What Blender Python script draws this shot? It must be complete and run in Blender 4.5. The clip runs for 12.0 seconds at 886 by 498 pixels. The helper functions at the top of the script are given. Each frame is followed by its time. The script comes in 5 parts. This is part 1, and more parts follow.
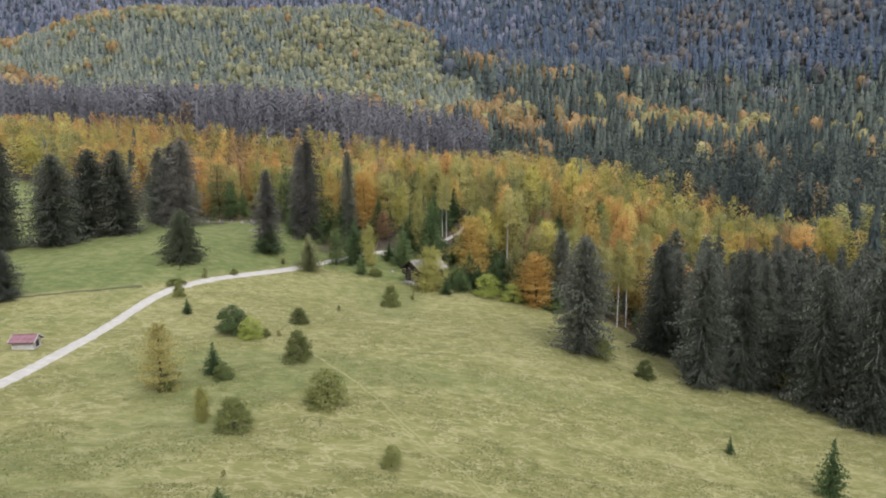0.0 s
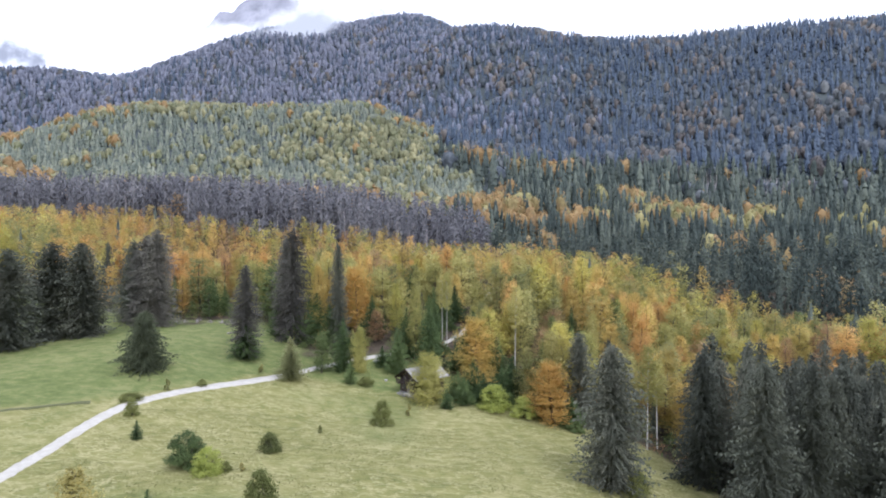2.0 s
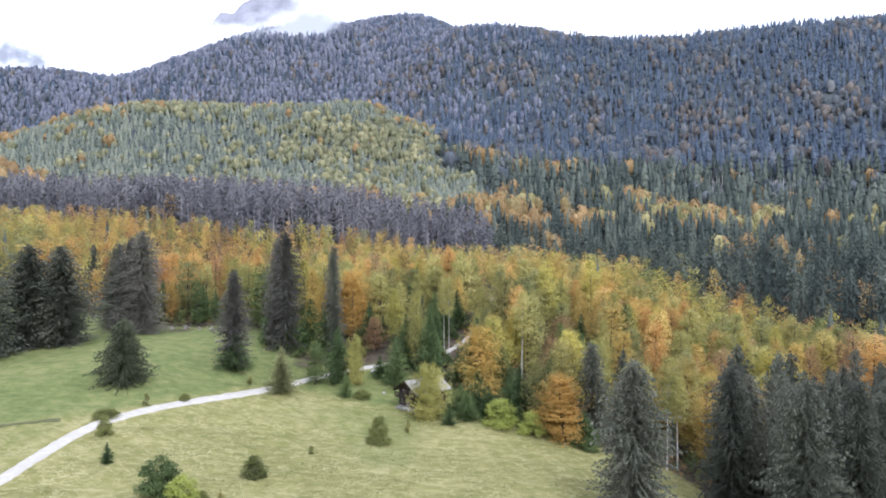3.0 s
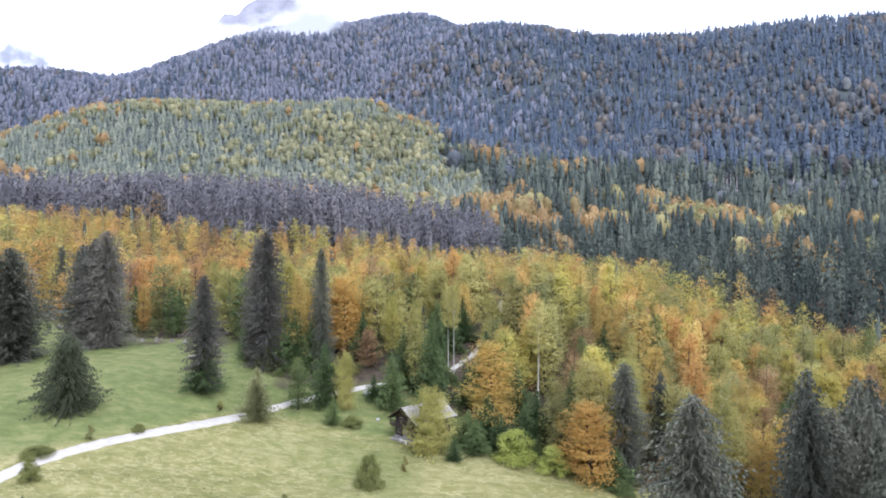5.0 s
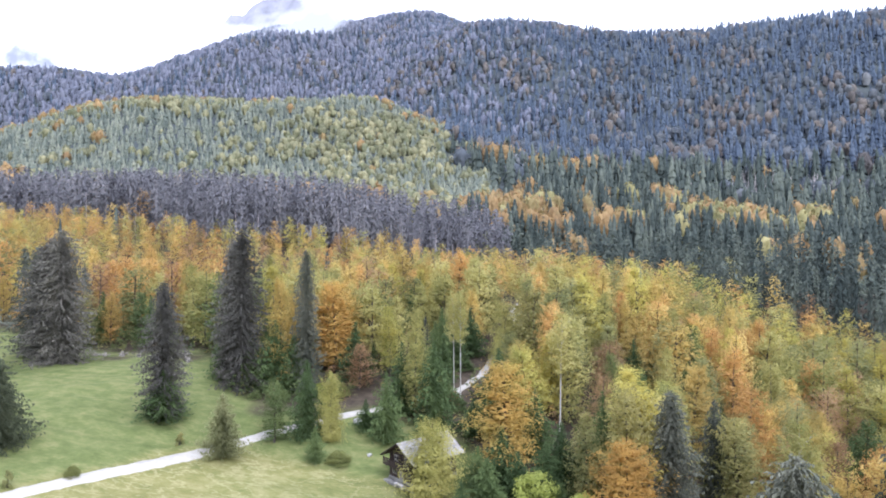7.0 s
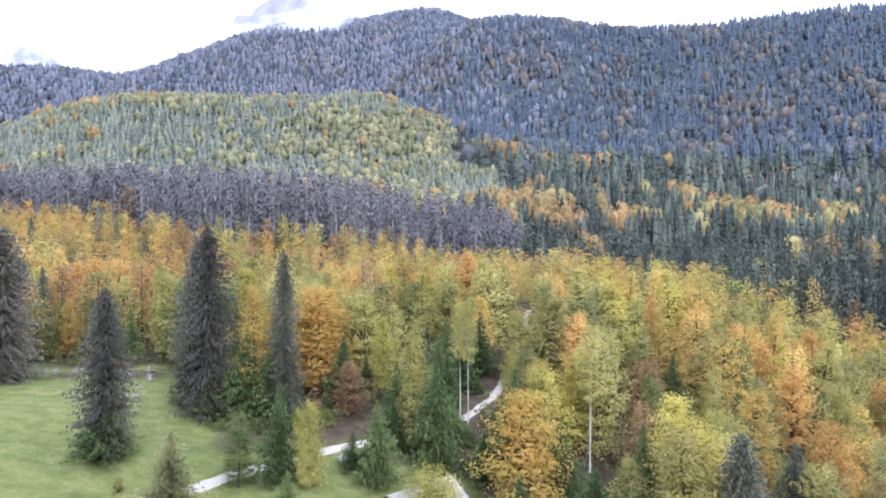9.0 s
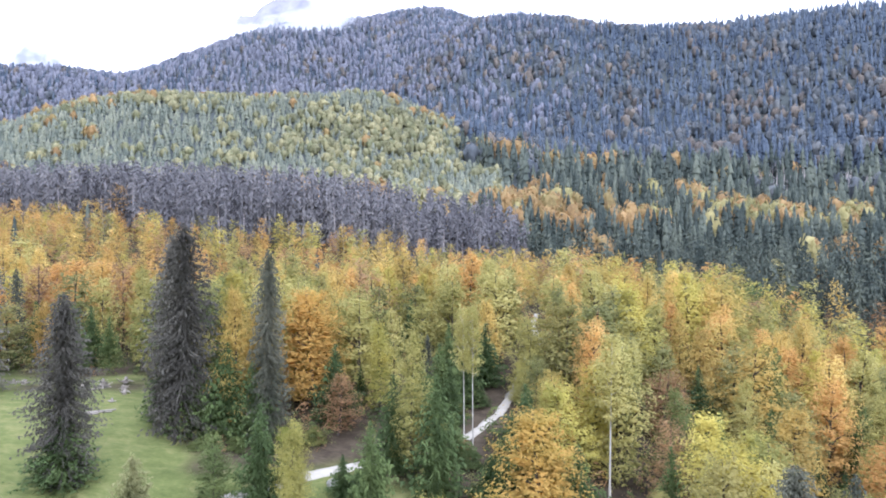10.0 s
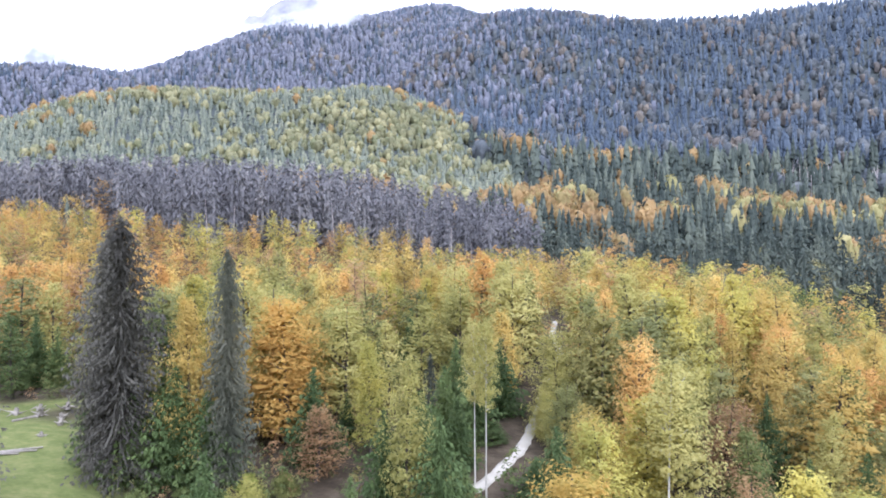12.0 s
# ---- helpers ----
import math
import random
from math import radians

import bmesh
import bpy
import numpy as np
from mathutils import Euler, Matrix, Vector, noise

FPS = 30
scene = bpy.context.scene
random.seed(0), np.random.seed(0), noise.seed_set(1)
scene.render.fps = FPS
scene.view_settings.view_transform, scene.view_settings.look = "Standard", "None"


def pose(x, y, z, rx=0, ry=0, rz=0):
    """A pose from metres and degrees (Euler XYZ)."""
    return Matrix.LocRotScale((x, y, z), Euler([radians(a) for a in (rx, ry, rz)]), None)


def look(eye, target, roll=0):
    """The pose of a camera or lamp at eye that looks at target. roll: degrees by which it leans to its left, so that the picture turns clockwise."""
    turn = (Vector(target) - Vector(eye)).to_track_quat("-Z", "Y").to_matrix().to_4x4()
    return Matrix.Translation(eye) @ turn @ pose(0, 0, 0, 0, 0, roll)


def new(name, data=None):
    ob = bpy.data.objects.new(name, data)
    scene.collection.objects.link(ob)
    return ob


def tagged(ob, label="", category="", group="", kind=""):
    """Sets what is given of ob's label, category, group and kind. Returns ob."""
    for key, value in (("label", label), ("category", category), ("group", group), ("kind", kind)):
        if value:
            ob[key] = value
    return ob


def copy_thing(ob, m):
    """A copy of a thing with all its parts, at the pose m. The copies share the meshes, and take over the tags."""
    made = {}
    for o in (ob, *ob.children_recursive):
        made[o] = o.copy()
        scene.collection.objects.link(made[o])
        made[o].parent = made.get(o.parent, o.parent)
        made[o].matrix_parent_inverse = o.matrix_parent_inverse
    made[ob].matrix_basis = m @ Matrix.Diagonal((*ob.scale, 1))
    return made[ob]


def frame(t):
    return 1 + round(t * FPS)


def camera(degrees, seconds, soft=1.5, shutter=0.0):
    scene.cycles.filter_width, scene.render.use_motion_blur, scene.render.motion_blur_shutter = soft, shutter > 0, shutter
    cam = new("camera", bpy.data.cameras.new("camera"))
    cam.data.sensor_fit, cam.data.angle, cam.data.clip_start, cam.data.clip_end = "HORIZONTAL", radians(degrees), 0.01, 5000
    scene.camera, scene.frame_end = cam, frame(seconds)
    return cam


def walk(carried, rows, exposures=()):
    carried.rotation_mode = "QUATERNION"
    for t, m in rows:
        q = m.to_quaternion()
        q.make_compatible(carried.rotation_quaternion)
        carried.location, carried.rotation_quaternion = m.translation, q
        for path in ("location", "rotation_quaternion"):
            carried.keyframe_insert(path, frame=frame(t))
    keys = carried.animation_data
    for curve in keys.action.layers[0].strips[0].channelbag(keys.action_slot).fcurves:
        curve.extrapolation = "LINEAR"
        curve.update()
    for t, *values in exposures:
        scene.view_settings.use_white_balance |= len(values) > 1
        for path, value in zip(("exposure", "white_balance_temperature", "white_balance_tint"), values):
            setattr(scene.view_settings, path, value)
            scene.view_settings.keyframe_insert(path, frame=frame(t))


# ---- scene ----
cam = camera(69.7, 12.0, 1.9)

PATH = [
    (0.0, pose(3.30, 0.29, 31.94, 81.46, 0.00, 1.21)),
    (0.5, pose(3.14, 4.25, 31.98, 81.52, 0.00, 1.14)),
    (0.6, pose(3.09, 5.04, 32.04, 81.62, 0.00, 1.14)),
    (0.7, pose(3.05, 5.84, 32.10, 82.65, 0.00, 1.13)),
    (0.8, pose(3.01, 6.64, 32.16, 85.65, 0.00, 1.13)),
    (0.9, pose(2.96, 7.43, 32.22, 89.38, 0.00, 1.12)),
    (1.0, pose(2.92, 8.23, 32.28, 89.56, 0.00, 1.12)),
    (1.5, pose(2.90, 12.67, 32.42, 89.56, 0.00, 1.14)),
    (2.0, pose(2.85, 17.12, 32.55, 89.62, 0.00, 1.18)),
    (2.5, pose(2.60, 21.63, 32.74, 89.68, 0.00, 1.18)),
    (3.0, pose(2.46, 26.43, 32.88, 89.73, 0.00, 1.27)),
    (5.0, pose(2.12, 45.26, 32.92, 89.90, 0.00, 1.66)),
    (5.5, pose(2.10, 49.80, 32.97, 89.92, 0.00, 1.82)),
    (6.0, pose(2.07, 54.44, 32.95, 89.97, 0.00, 1.98)),
    (6.5, pose(2.00, 59.15, 32.96, 89.98, 0.00, 2.11)),
    (7.0, pose(1.90, 63.85, 32.98, 90.00, 0.00, 2.26)),
    (9.0, pose(1.53, 82.10, 32.91, 90.03, 0.00, 2.85)),
    (9.5, pose(1.39, 86.70, 32.86, 90.05, 0.00, 2.97)),
    (10.0, pose(1.27, 91.29, 32.81, 90.10, 0.00, 3.15)),
    (10.5, pose(1.11, 95.73, 32.81, 90.11, 0.00, 3.34)),
    (11.0, pose(0.94, 100.29, 32.78, 90.12, 0.00, 3.52)),
    (11.5, pose(0.77, 104.72, 32.77, 90.11, 0.00, 3.71)),
    (12.0, pose(0.60, 109.11, 32.72, 90.12, 0.00, 3.90)),
]
walk(cam, PATH, exposures=[(0.0, 0.36, 6050, 16), (0.5, 0.36, 6000, 16), (1.0, 0.36, 5700, 18), (1.5, 0.36, 5650, 18), (2.0, 0.64, 5600, 18), (3.0, 0.78, 5600, 18), (5.5, 0.92, 5520, 20), (7.0, 1.02, 5500, 20), (9.5, 1.13, 5480, 20), (12.0, 1.17, 5500, 20)])

# ---- light ----
world = bpy.data.worlds.new("overcast_sky")
scene.world = world
world.use_nodes = True
wn, wl = world.node_tree.nodes, world.node_tree.links
wn.clear()
SUN_UP, SUN_TURN = radians(48), radians(150)
sky = wn.new("ShaderNodeTexSky")
sky.sky_type, sky.sun_disc = "NISHITA", False
sky.sun_elevation, sky.sun_rotation = SUN_UP, SUN_TURN
sky_bg = wn.new("ShaderNodeBackground")
sky_bg.inputs["Strength"].default_value = 0.1
coord = wn.new("ShaderNodeTexCoord")
cloud_map = wn.new("ShaderNodeMapping")
cloud_map.inputs["Scale"].default_value = (1.0, 1.0, 3.0)
cloud_noise = wn.new("ShaderNodeTexNoise")
cloud_noise.inputs["Scale"].default_value = 2.2
cloud_noise.inputs["Detail"].default_value = 6
cloud_ramp = wn.new("ShaderNodeValToRGB")
cloud_ramp.color_ramp.elements[0].position, cloud_ramp.color_ramp.elements[0].color = 0.3, (0.86, 0.89, 0.94, 1)
cloud_ramp.color_ramp.elements[1].position, cloud_ramp.color_ramp.elements[1].color = 0.62, (1.0, 1.0, 1.0, 1)
cloud_bg = wn.new("ShaderNodeBackground")
cloud_bg.inputs["Strength"].default_value = 1.25
cover = wn.new("ShaderNodeMixShader")
cover.inputs["Fac"].default_value = 0.88
w_out = wn.new("ShaderNodeOutputWorld")
wl.new(coord.outputs["Generated"], cloud_map.inputs["Vector"])
wl.new(cloud_map.outputs["Vector"], cloud_noise.inputs["Vector"])
wl.new(cloud_noise.outputs["Fac"], cloud_ramp.inputs["Fac"])
wl.new(cloud_ramp.outputs["Color"], cloud_bg.inputs["Color"])
wl.new(sky.outputs["Color"], sky_bg.inputs["Color"])
wl.new(sky_bg.outputs["Background"], cover.inputs[1])
wl.new(cloud_bg.outputs["Background"], cover.inputs[2])
wl.new(cover.outputs["Shader"], w_out.inputs["Surface"])

sun = new("sun", bpy.data.lights.new("sun", "SUN"))
sun.data.energy, sun.data.angle, sun.data.color = 1.5, radians(25), (1.0, 0.97, 0.92)
sun.matrix_world = look((math.sin(SUN_TURN) * math.cos(SUN_UP) * 100, math.cos(SUN_TURN) * math.cos(SUN_UP) * 100, math.sin(SUN_UP) * 100 + 100), (0, 0, 100))


# ---- materials ----
def nodes_of(name):
    mat = bpy.data.materials.new(name)
    mat.use_nodes = True
    nt = mat.node_tree
    nt.nodes.clear()
    out = nt.nodes.new("ShaderNodeOutputMaterial")
    return mat, nt, nt.nodes, nt.links, out


def noise_fac(nt, scale, detail=2.0, stretch=(1, 1, 1), rough=0.5):
    geo = nt.nodes.new("ShaderNodeNewGeometry")
    mp = nt.nodes.new("ShaderNodeMapping")
    mp.inputs["Scale"].default_value = stretch
    nz = nt.nodes.new("ShaderNodeTexNoise")
    nz.inputs["Scale"].default_value, nz.inputs["Detail"].default_value, nz.inputs["Roughness"].default_value = scale, detail, rough
    nt.links.new(geo.outputs["Position"], mp.inputs["Vector"])
    nt.links.new(mp.outputs["Vector"], nz.inputs["Vector"])
    return nz.outputs["Fac"]


def ramp_of(nt, fac, stops):
    rp = nt.nodes.new("ShaderNodeValToRGB")
    el = rp.color_ramp.elements
    while len(el) < len(stops):
        el.new(0.5)
    for e, (p, c) in zip(el, stops):
        e.position, e.color = p, (*c, 1)
    nt.links.new(fac, rp.inputs["Fac"])
    return rp.outputs["Color"]


def mixed(nt, fac, a, b, blend="MIX"):
    mx = nt.nodes.new("ShaderNodeMix")
    mx.data_type, mx.blend_type = "RGBA", blend
    for sock, val in ((mx.inputs[0], fac), (mx.inputs[6], a), (mx.inputs[7], b)):
        if isinstance(val, bpy.types.NodeSocket):
            nt.links.new(val, sock)
        elif isinstance(val, tuple):
            sock.default_value = (*val, 1)
        else:
            sock.default_value = val
    return mx.outputs[2]


def calc(nt, op, a, b=0.0):
    m = nt.nodes.new("ShaderNodeMath")
    m.operation = op
    for sock, val in ((m.inputs[0], a), (m.inputs[1], b)):
        if isinstance(val, bpy.types.NodeSocket):
            nt.links.new(val, sock)
        else:
            sock.default_value = val
    return m.outputs[0]


def bumped(nt, fac, strength, distance):
    b = nt.nodes.new("ShaderNodeBump")
    b.inputs["Strength"].default_value, b.inputs["Distance"].default_value = strength, distance
    nt.links.new(fac, b.inputs["Height"])
    return b.outputs["Normal"]


def leaf_mat(name, dark, mid, light, through_light=0.4, tree_scale=0.11, spread=0.5, unturned=None):
    """Foliage: tint by tree (object random and a coarse noise), by branch and by leaf. unturned: colour of the boughs that have not turned yet."""
    mat, nt, N, L, out = nodes_of(name)
    info = N.new("ShaderNodeObjectInfo")
    geo = N.new("ShaderNodeNewGeometry")
    coarse = noise_fac(nt, tree_scale, 1.0)
    branch = noise_fac(nt, 0.6, 2.0)
    own = N.new("ShaderNodeAttribute")
    own.attribute_name = "tree"
    each = calc(nt, "FRACT", calc(nt, "ADD", info.outputs["Random"], own.outputs["Fac"]))
    f = calc(nt, "ADD", calc(nt, "MULTIPLY", each, spread), calc(nt, "MULTIPLY", coarse, 0.6))
    f = calc(nt, "ADD", f, calc(nt, "MULTIPLY", branch, 0.62))
    f = calc(nt, "ADD", f, calc(nt, "MULTIPLY", geo.outputs["Random Per Island"], 0.14))
    f = calc(nt, "SUBTRACT", f, 0.18 + spread / 2)
    col = ramp_of(nt, f, [(0.12, dark), (0.5, mid), (0.9, light)])
    if unturned:
        share = calc(nt, "ADD", calc(nt, "MULTIPLY", noise_fac(nt, 0.2, 2.5), 0.75), calc(nt, "MULTIPLY", calc(nt, "FRACT", calc(nt, "MULTIPLY", each, 7.0)), 0.4))
        share = calc(nt, "MINIMUM", calc(nt, "MAXIMUM", calc(nt, "MULTIPLY", calc(nt, "SUBTRACT", share, 0.6), 4.0), 0.0), 0.8)
        fresh = mixed(nt, calc(nt, "MULTIPLY", branch, 0.9), tuple(0.55 * c for c in unturned), tuple(1.3 * c for c in unturned))
        col = mixed(nt, share, col, fresh)
    bs = N.new("ShaderNodeBsdfPrincipled")
    bs.inputs["Roughness"].default_value = 0.65
    bs.inputs["Specular IOR Level"].default_value = 0.12
    L.new(col, bs.inputs["Base Color"])
    if through_light > 0:
        tr = N.new("ShaderNodeBsdfTranslucent")
        L.new(col, tr.inputs["Color"])
        ms = N.new("ShaderNodeMixShader")
        ms.inputs["Fac"].default_value = through_light
        L.new(bs.outputs["BSDF"], ms.inputs[1])
        L.new(tr.outputs["BSDF"], ms.inputs[2])
        L.new(ms.outputs["Shader"], out.inputs["Surface"])
    else:
        L.new(bs.outputs["BSDF"], out.inputs["Surface"])
    return mat


def plain_mat(name, a, b, scale=3.0, rough=0.8, stretch=(1, 1, 1), bump=0.3, dist=0.02, spec=0.3):
    """A weathered surface: two tints in a noise, fine grain and relief."""
    mat, nt, N, L, out = nodes_of(name)
    big, fine = noise_fac(nt, scale, 4.0, stretch), noise_fac(nt, scale * 7, 3.0, stretch)
    f = calc(nt, "ADD", calc(nt, "MULTIPLY", big, 0.7), calc(nt, "MULTIPLY", fine, 0.3))
    info = N.new("ShaderNodeObjectInfo")
    f = calc(nt, "ADD", f, calc(nt, "MULTIPLY", calc(nt, "SUBTRACT", info.outputs["Random"], 0.5), 0.25))
    bs = N.new("ShaderNodeBsdfPrincipled")
    bs.inputs["Roughness"].default_value, bs.inputs["Specular IOR Level"].default_value = rough, spec
    L.new(ramp_of(nt, f, [(0.3, a), (0.7, b)]), bs.inputs["Base Color"])
    L.new(bumped(nt, fine, bump, dist), bs.inputs["Normal"])
    L.new(bs.outputs["BSDF"], out.inputs["Surface"])
    return mat


M_SPRUCE = leaf_mat("spruce_needles", (0.056, 0.062, 0.047), (0.096, 0.104, 0.076), (0.156, 0.156, 0.112), 0.0)
M_GREY_SPRUCE = leaf_mat("ageing_spruce_needles", (0.056, 0.053, 0.046), (0.112, 0.107, 0.088), (0.195, 0.183, 0.146), 0.0)
M_YOUNG_SPRUCE = leaf_mat("young_spruce_needles", (0.040, 0.066, 0.026), (0.078, 0.115, 0.042), (0.140, 0.185, 0.064), 0.0)
# mountain needles are tinted blue: distance haze is put into the base colour
M_HAZY_SPRUCE = leaf_mat("hazy_mountain_needles", (0.048, 0.066, 0.096), (0.071, 0.095, 0.128), (0.108, 0.134, 0.165), 0.0, 0.02)
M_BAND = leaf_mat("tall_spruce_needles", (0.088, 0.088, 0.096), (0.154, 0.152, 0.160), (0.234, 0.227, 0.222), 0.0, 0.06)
# plantation green lightened and greyed: the hill's slight haze is in the colour
M_HAZY_PLANT = leaf_mat("hazy_plantation_needles", (0.100, 0.120, 0.100), (0.172, 0.194, 0.148), (0.275, 0.286, 0.200), 0.0, 0.05)
M_COPPER = leaf_mat("copper_beech_leaves", (0.310, 0.185, 0.064), (0.585, 0.345, 0.116), (0.760, 0.515, 0.190), 0.5, unturned=(0.56, 0.42, 0.13))
M_AMBER = leaf_mat("amber_beech_leaves", (0.330, 0.200, 0.060), (0.580, 0.370, 0.105), (0.720, 0.500, 0.160), 0.5, unturned=(0.50, 0.42, 0.115))
M_GOLD = leaf_mat("golden_beech_leaves", (0.325, 0.245, 0.078), (0.595, 0.440, 0.135), (0.780, 0.600, 0.215), 0.5, unturned=(0.48, 0.42, 0.135))
M_YELLOW = leaf_mat("yellow_maple_leaves", (0.335, 0.298, 0.074), (0.560, 0.485, 0.122), (0.720, 0.645, 0.195), 0.5, unturned=(0.42, 0.42, 0.122))
M_LIME = leaf_mat("lime_green_leaves", (0.245, 0.240, 0.078), (0.445, 0.412, 0.142), (0.630, 0.570, 0.230), 0.5, unturned=(0.32, 0.335, 0.112))
M_OLIVE = leaf_mat("olive_green_leaves", (0.138, 0.155, 0.064), (0.265, 0.275, 0.110), (0.420, 0.405, 0.182), 0.5, unturned=(0.42, 0.365, 0.125))
M_TAN = leaf_mat("withered_brown_leaves", (0.215, 0.132, 0.070), (0.375, 0.238, 0.122), (0.510, 0.355, 0.190), 0.5)
M_GREEN = leaf_mat("deep_green_leaves", (0.055, 0.085, 0.034), (0.115, 0.155, 0.056), (0.20, 0.24, 0.09), 0.35, unturned=(0.20, 0.22, 0.07))
# autumn brown muted by haze mixed into the leaf colour
M_HAZY_BROWN = leaf_mat("hazy_far_beech_leaves", (0.112, 0.106, 0.104), (0.182, 0.164, 0.146), (0.290, 0.248, 0.195), 0.3, 0.03)
M_FAR_YELLOW = leaf_mat("far_larch_and_maple_leaves", (0.180, 0.180, 0.085), (0.330, 0.305, 0.135), (0.480, 0.420, 0.190), 0.3, 0.03)
M_FAR_ORANGE = leaf_mat("far_orange_beech_leaves", (0.210, 0.145, 0.075), (0.365, 0.245, 0.112), (0.500, 0.350, 0.165), 0.3, 0.03, unturned=(0.33, 0.275, 0.12))
# hill leaves are brightened and muted to stand for thin haze
M_HAZY_HILL_LEAF = leaf_mat("hazy_hill_leaves", (0.175, 0.182, 0.108), (0.310, 0.305, 0.172), (0.460, 0.425, 0.235), 0.3, 0.03, unturned=(0.225, 0.25, 0.138))
# grey twigs with pale blue haze in their colour, in place of mist
M_HAZY_BARE_BEECH = leaf_mat("hazy_bare_beech_twigs", (0.165, 0.178, 0.222), (0.222, 0.235, 0.282), (0.300, 0.306, 0.346), 0.3, 0.03)
M_WILLOW = leaf_mat("grey_green_willow_leaves", (0.13, 0.165, 0.125), (0.235, 0.275, 0.205), (0.345, 0.385, 0.29), 0.35)
# grey-blue crowns: haze is part of this leaf colour
M_HAZY_MIX = leaf_mat("hazy_mixed_leaves", (0.086, 0.103, 0.120), (0.134, 0.150, 0.162), (0.206, 0.214, 0.208), 0.25, 0.03)
M_LARCH = leaf_mat("turning_larch_needles", (0.150, 0.158, 0.075), (0.260, 0.264, 0.122), (0.390, 0.380, 0.180), 0.2)
M_BUSH = leaf_mat("bush_leaves", (0.085, 0.100, 0.034), (0.170, 0.186, 0.060), (0.285, 0.295, 0.100), 0.35)
M_FRESH = leaf_mat("fresh_green_bush_leaves", (0.19, 0.235, 0.05), (0.34, 0.38, 0.09), (0.48, 0.51, 0.15), 0.4)
M_VALLEY = leaf_mat("valley_spruce_needles", (0.036, 0.048, 0.042), (0.068, 0.084, 0.070), (0.126, 0.144, 0.110), 0.0, 0.06, 0.8)
M_WEEP = leaf_mat("weeping_spruce_needles", (0.044, 0.053, 0.030), (0.078, 0.090, 0.050), (0.128, 0.142, 0.080), 0.0)
M_HUT_TREE = leaf_mat("yellow_green_leaves", (0.188, 0.188, 0.056), (0.375, 0.356, 0.106), (0.550, 0.500, 0.175), 0.4)
M_PALE_LEAF = leaf_mat("pale_yellow_leaves", (0.25, 0.225, 0.07), (0.39, 0.335, 0.115), (0.51, 0.45, 0.18), 0.4)
M_BARK = plain_mat("dark_bark", (0.045, 0.036, 0.030), (0.11, 0.095, 0.082), 2.0, 0.9, (3, 3, 0.6), 0.6, 0.05)
M_PALE_BARK = plain_mat("pale_grey_bark", (0.40, 0.38, 0.34), (0.66, 0.63, 0.58), 1.5, 0.85, (2, 2, 0.8), 0.4, 0.03)
M_LOG = plain_mat("grey_dead_wood", (0.18, 0.16, 0.14), (0.36, 0.33, 0.29), 2.0, 0.9, (1, 1, 1), 0.5, 0.03)
M_GRAVEL = plain_mat("pale_gravel", (0.385, 0.362, 0.310), (0.530, 0.502, 0.440), 0.9, 0.95, (1, 1, 1), 0.5, 0.03)
M_TRACK = plain_mat("trodden_grass", (0.200, 0.200, 0.075), (0.265, 0.252, 0.100), 1.3, 0.95)
M_SHINGLE = plain_mat("weathered_grey_shingles", (0.26, 0.248, 0.225), (0.41, 0.395, 0.36), 1.6, 0.85)
M_DARK_WOOD = plain_mat("dark_weathered_boards", (0.022, 0.015, 0.014), (0.065, 0.045, 0.040), 2.0, 0.8, (1, 1, 0.4))
M_PALE_WOOD = plain_mat("pale_weathered_wood", (0.35, 0.33, 0.30), (0.55, 0.52, 0.48), 2.0, 0.85)
M_RED_ROOF = plain_mat("faded_red_tiles", (0.17, 0.085, 0.095), (0.28, 0.155, 0.165), 2.0, 0.8)
M_STONE = plain_mat("grey_limestone", (0.32, 0.31, 0.29), (0.55, 0.53, 0.50), 2.5, 0.9, (1, 1, 1), 0.6, 0.05)
M_FOOTING = plain_mat("mossy_footing_stone", (0.14, 0.135, 0.125), (0.28, 0.27, 0.25), 2.5, 0.9, (1, 1, 1), 0.6, 0.05)
M_GLASS = plain_mat("dark_window_glass", (0.02, 0.022, 0.025), (0.03, 0.033, 0.036), 1.0, 0.1, (1, 1, 1), 0.0, 0.01, 0.6)
M_ROCK = plain_mat("far_mountain_rock", (0.16, 0.165, 0.19), (0.32, 0.32, 0.35), 0.01, 0.95, (1, 1, 1), 0.5, 4.0)


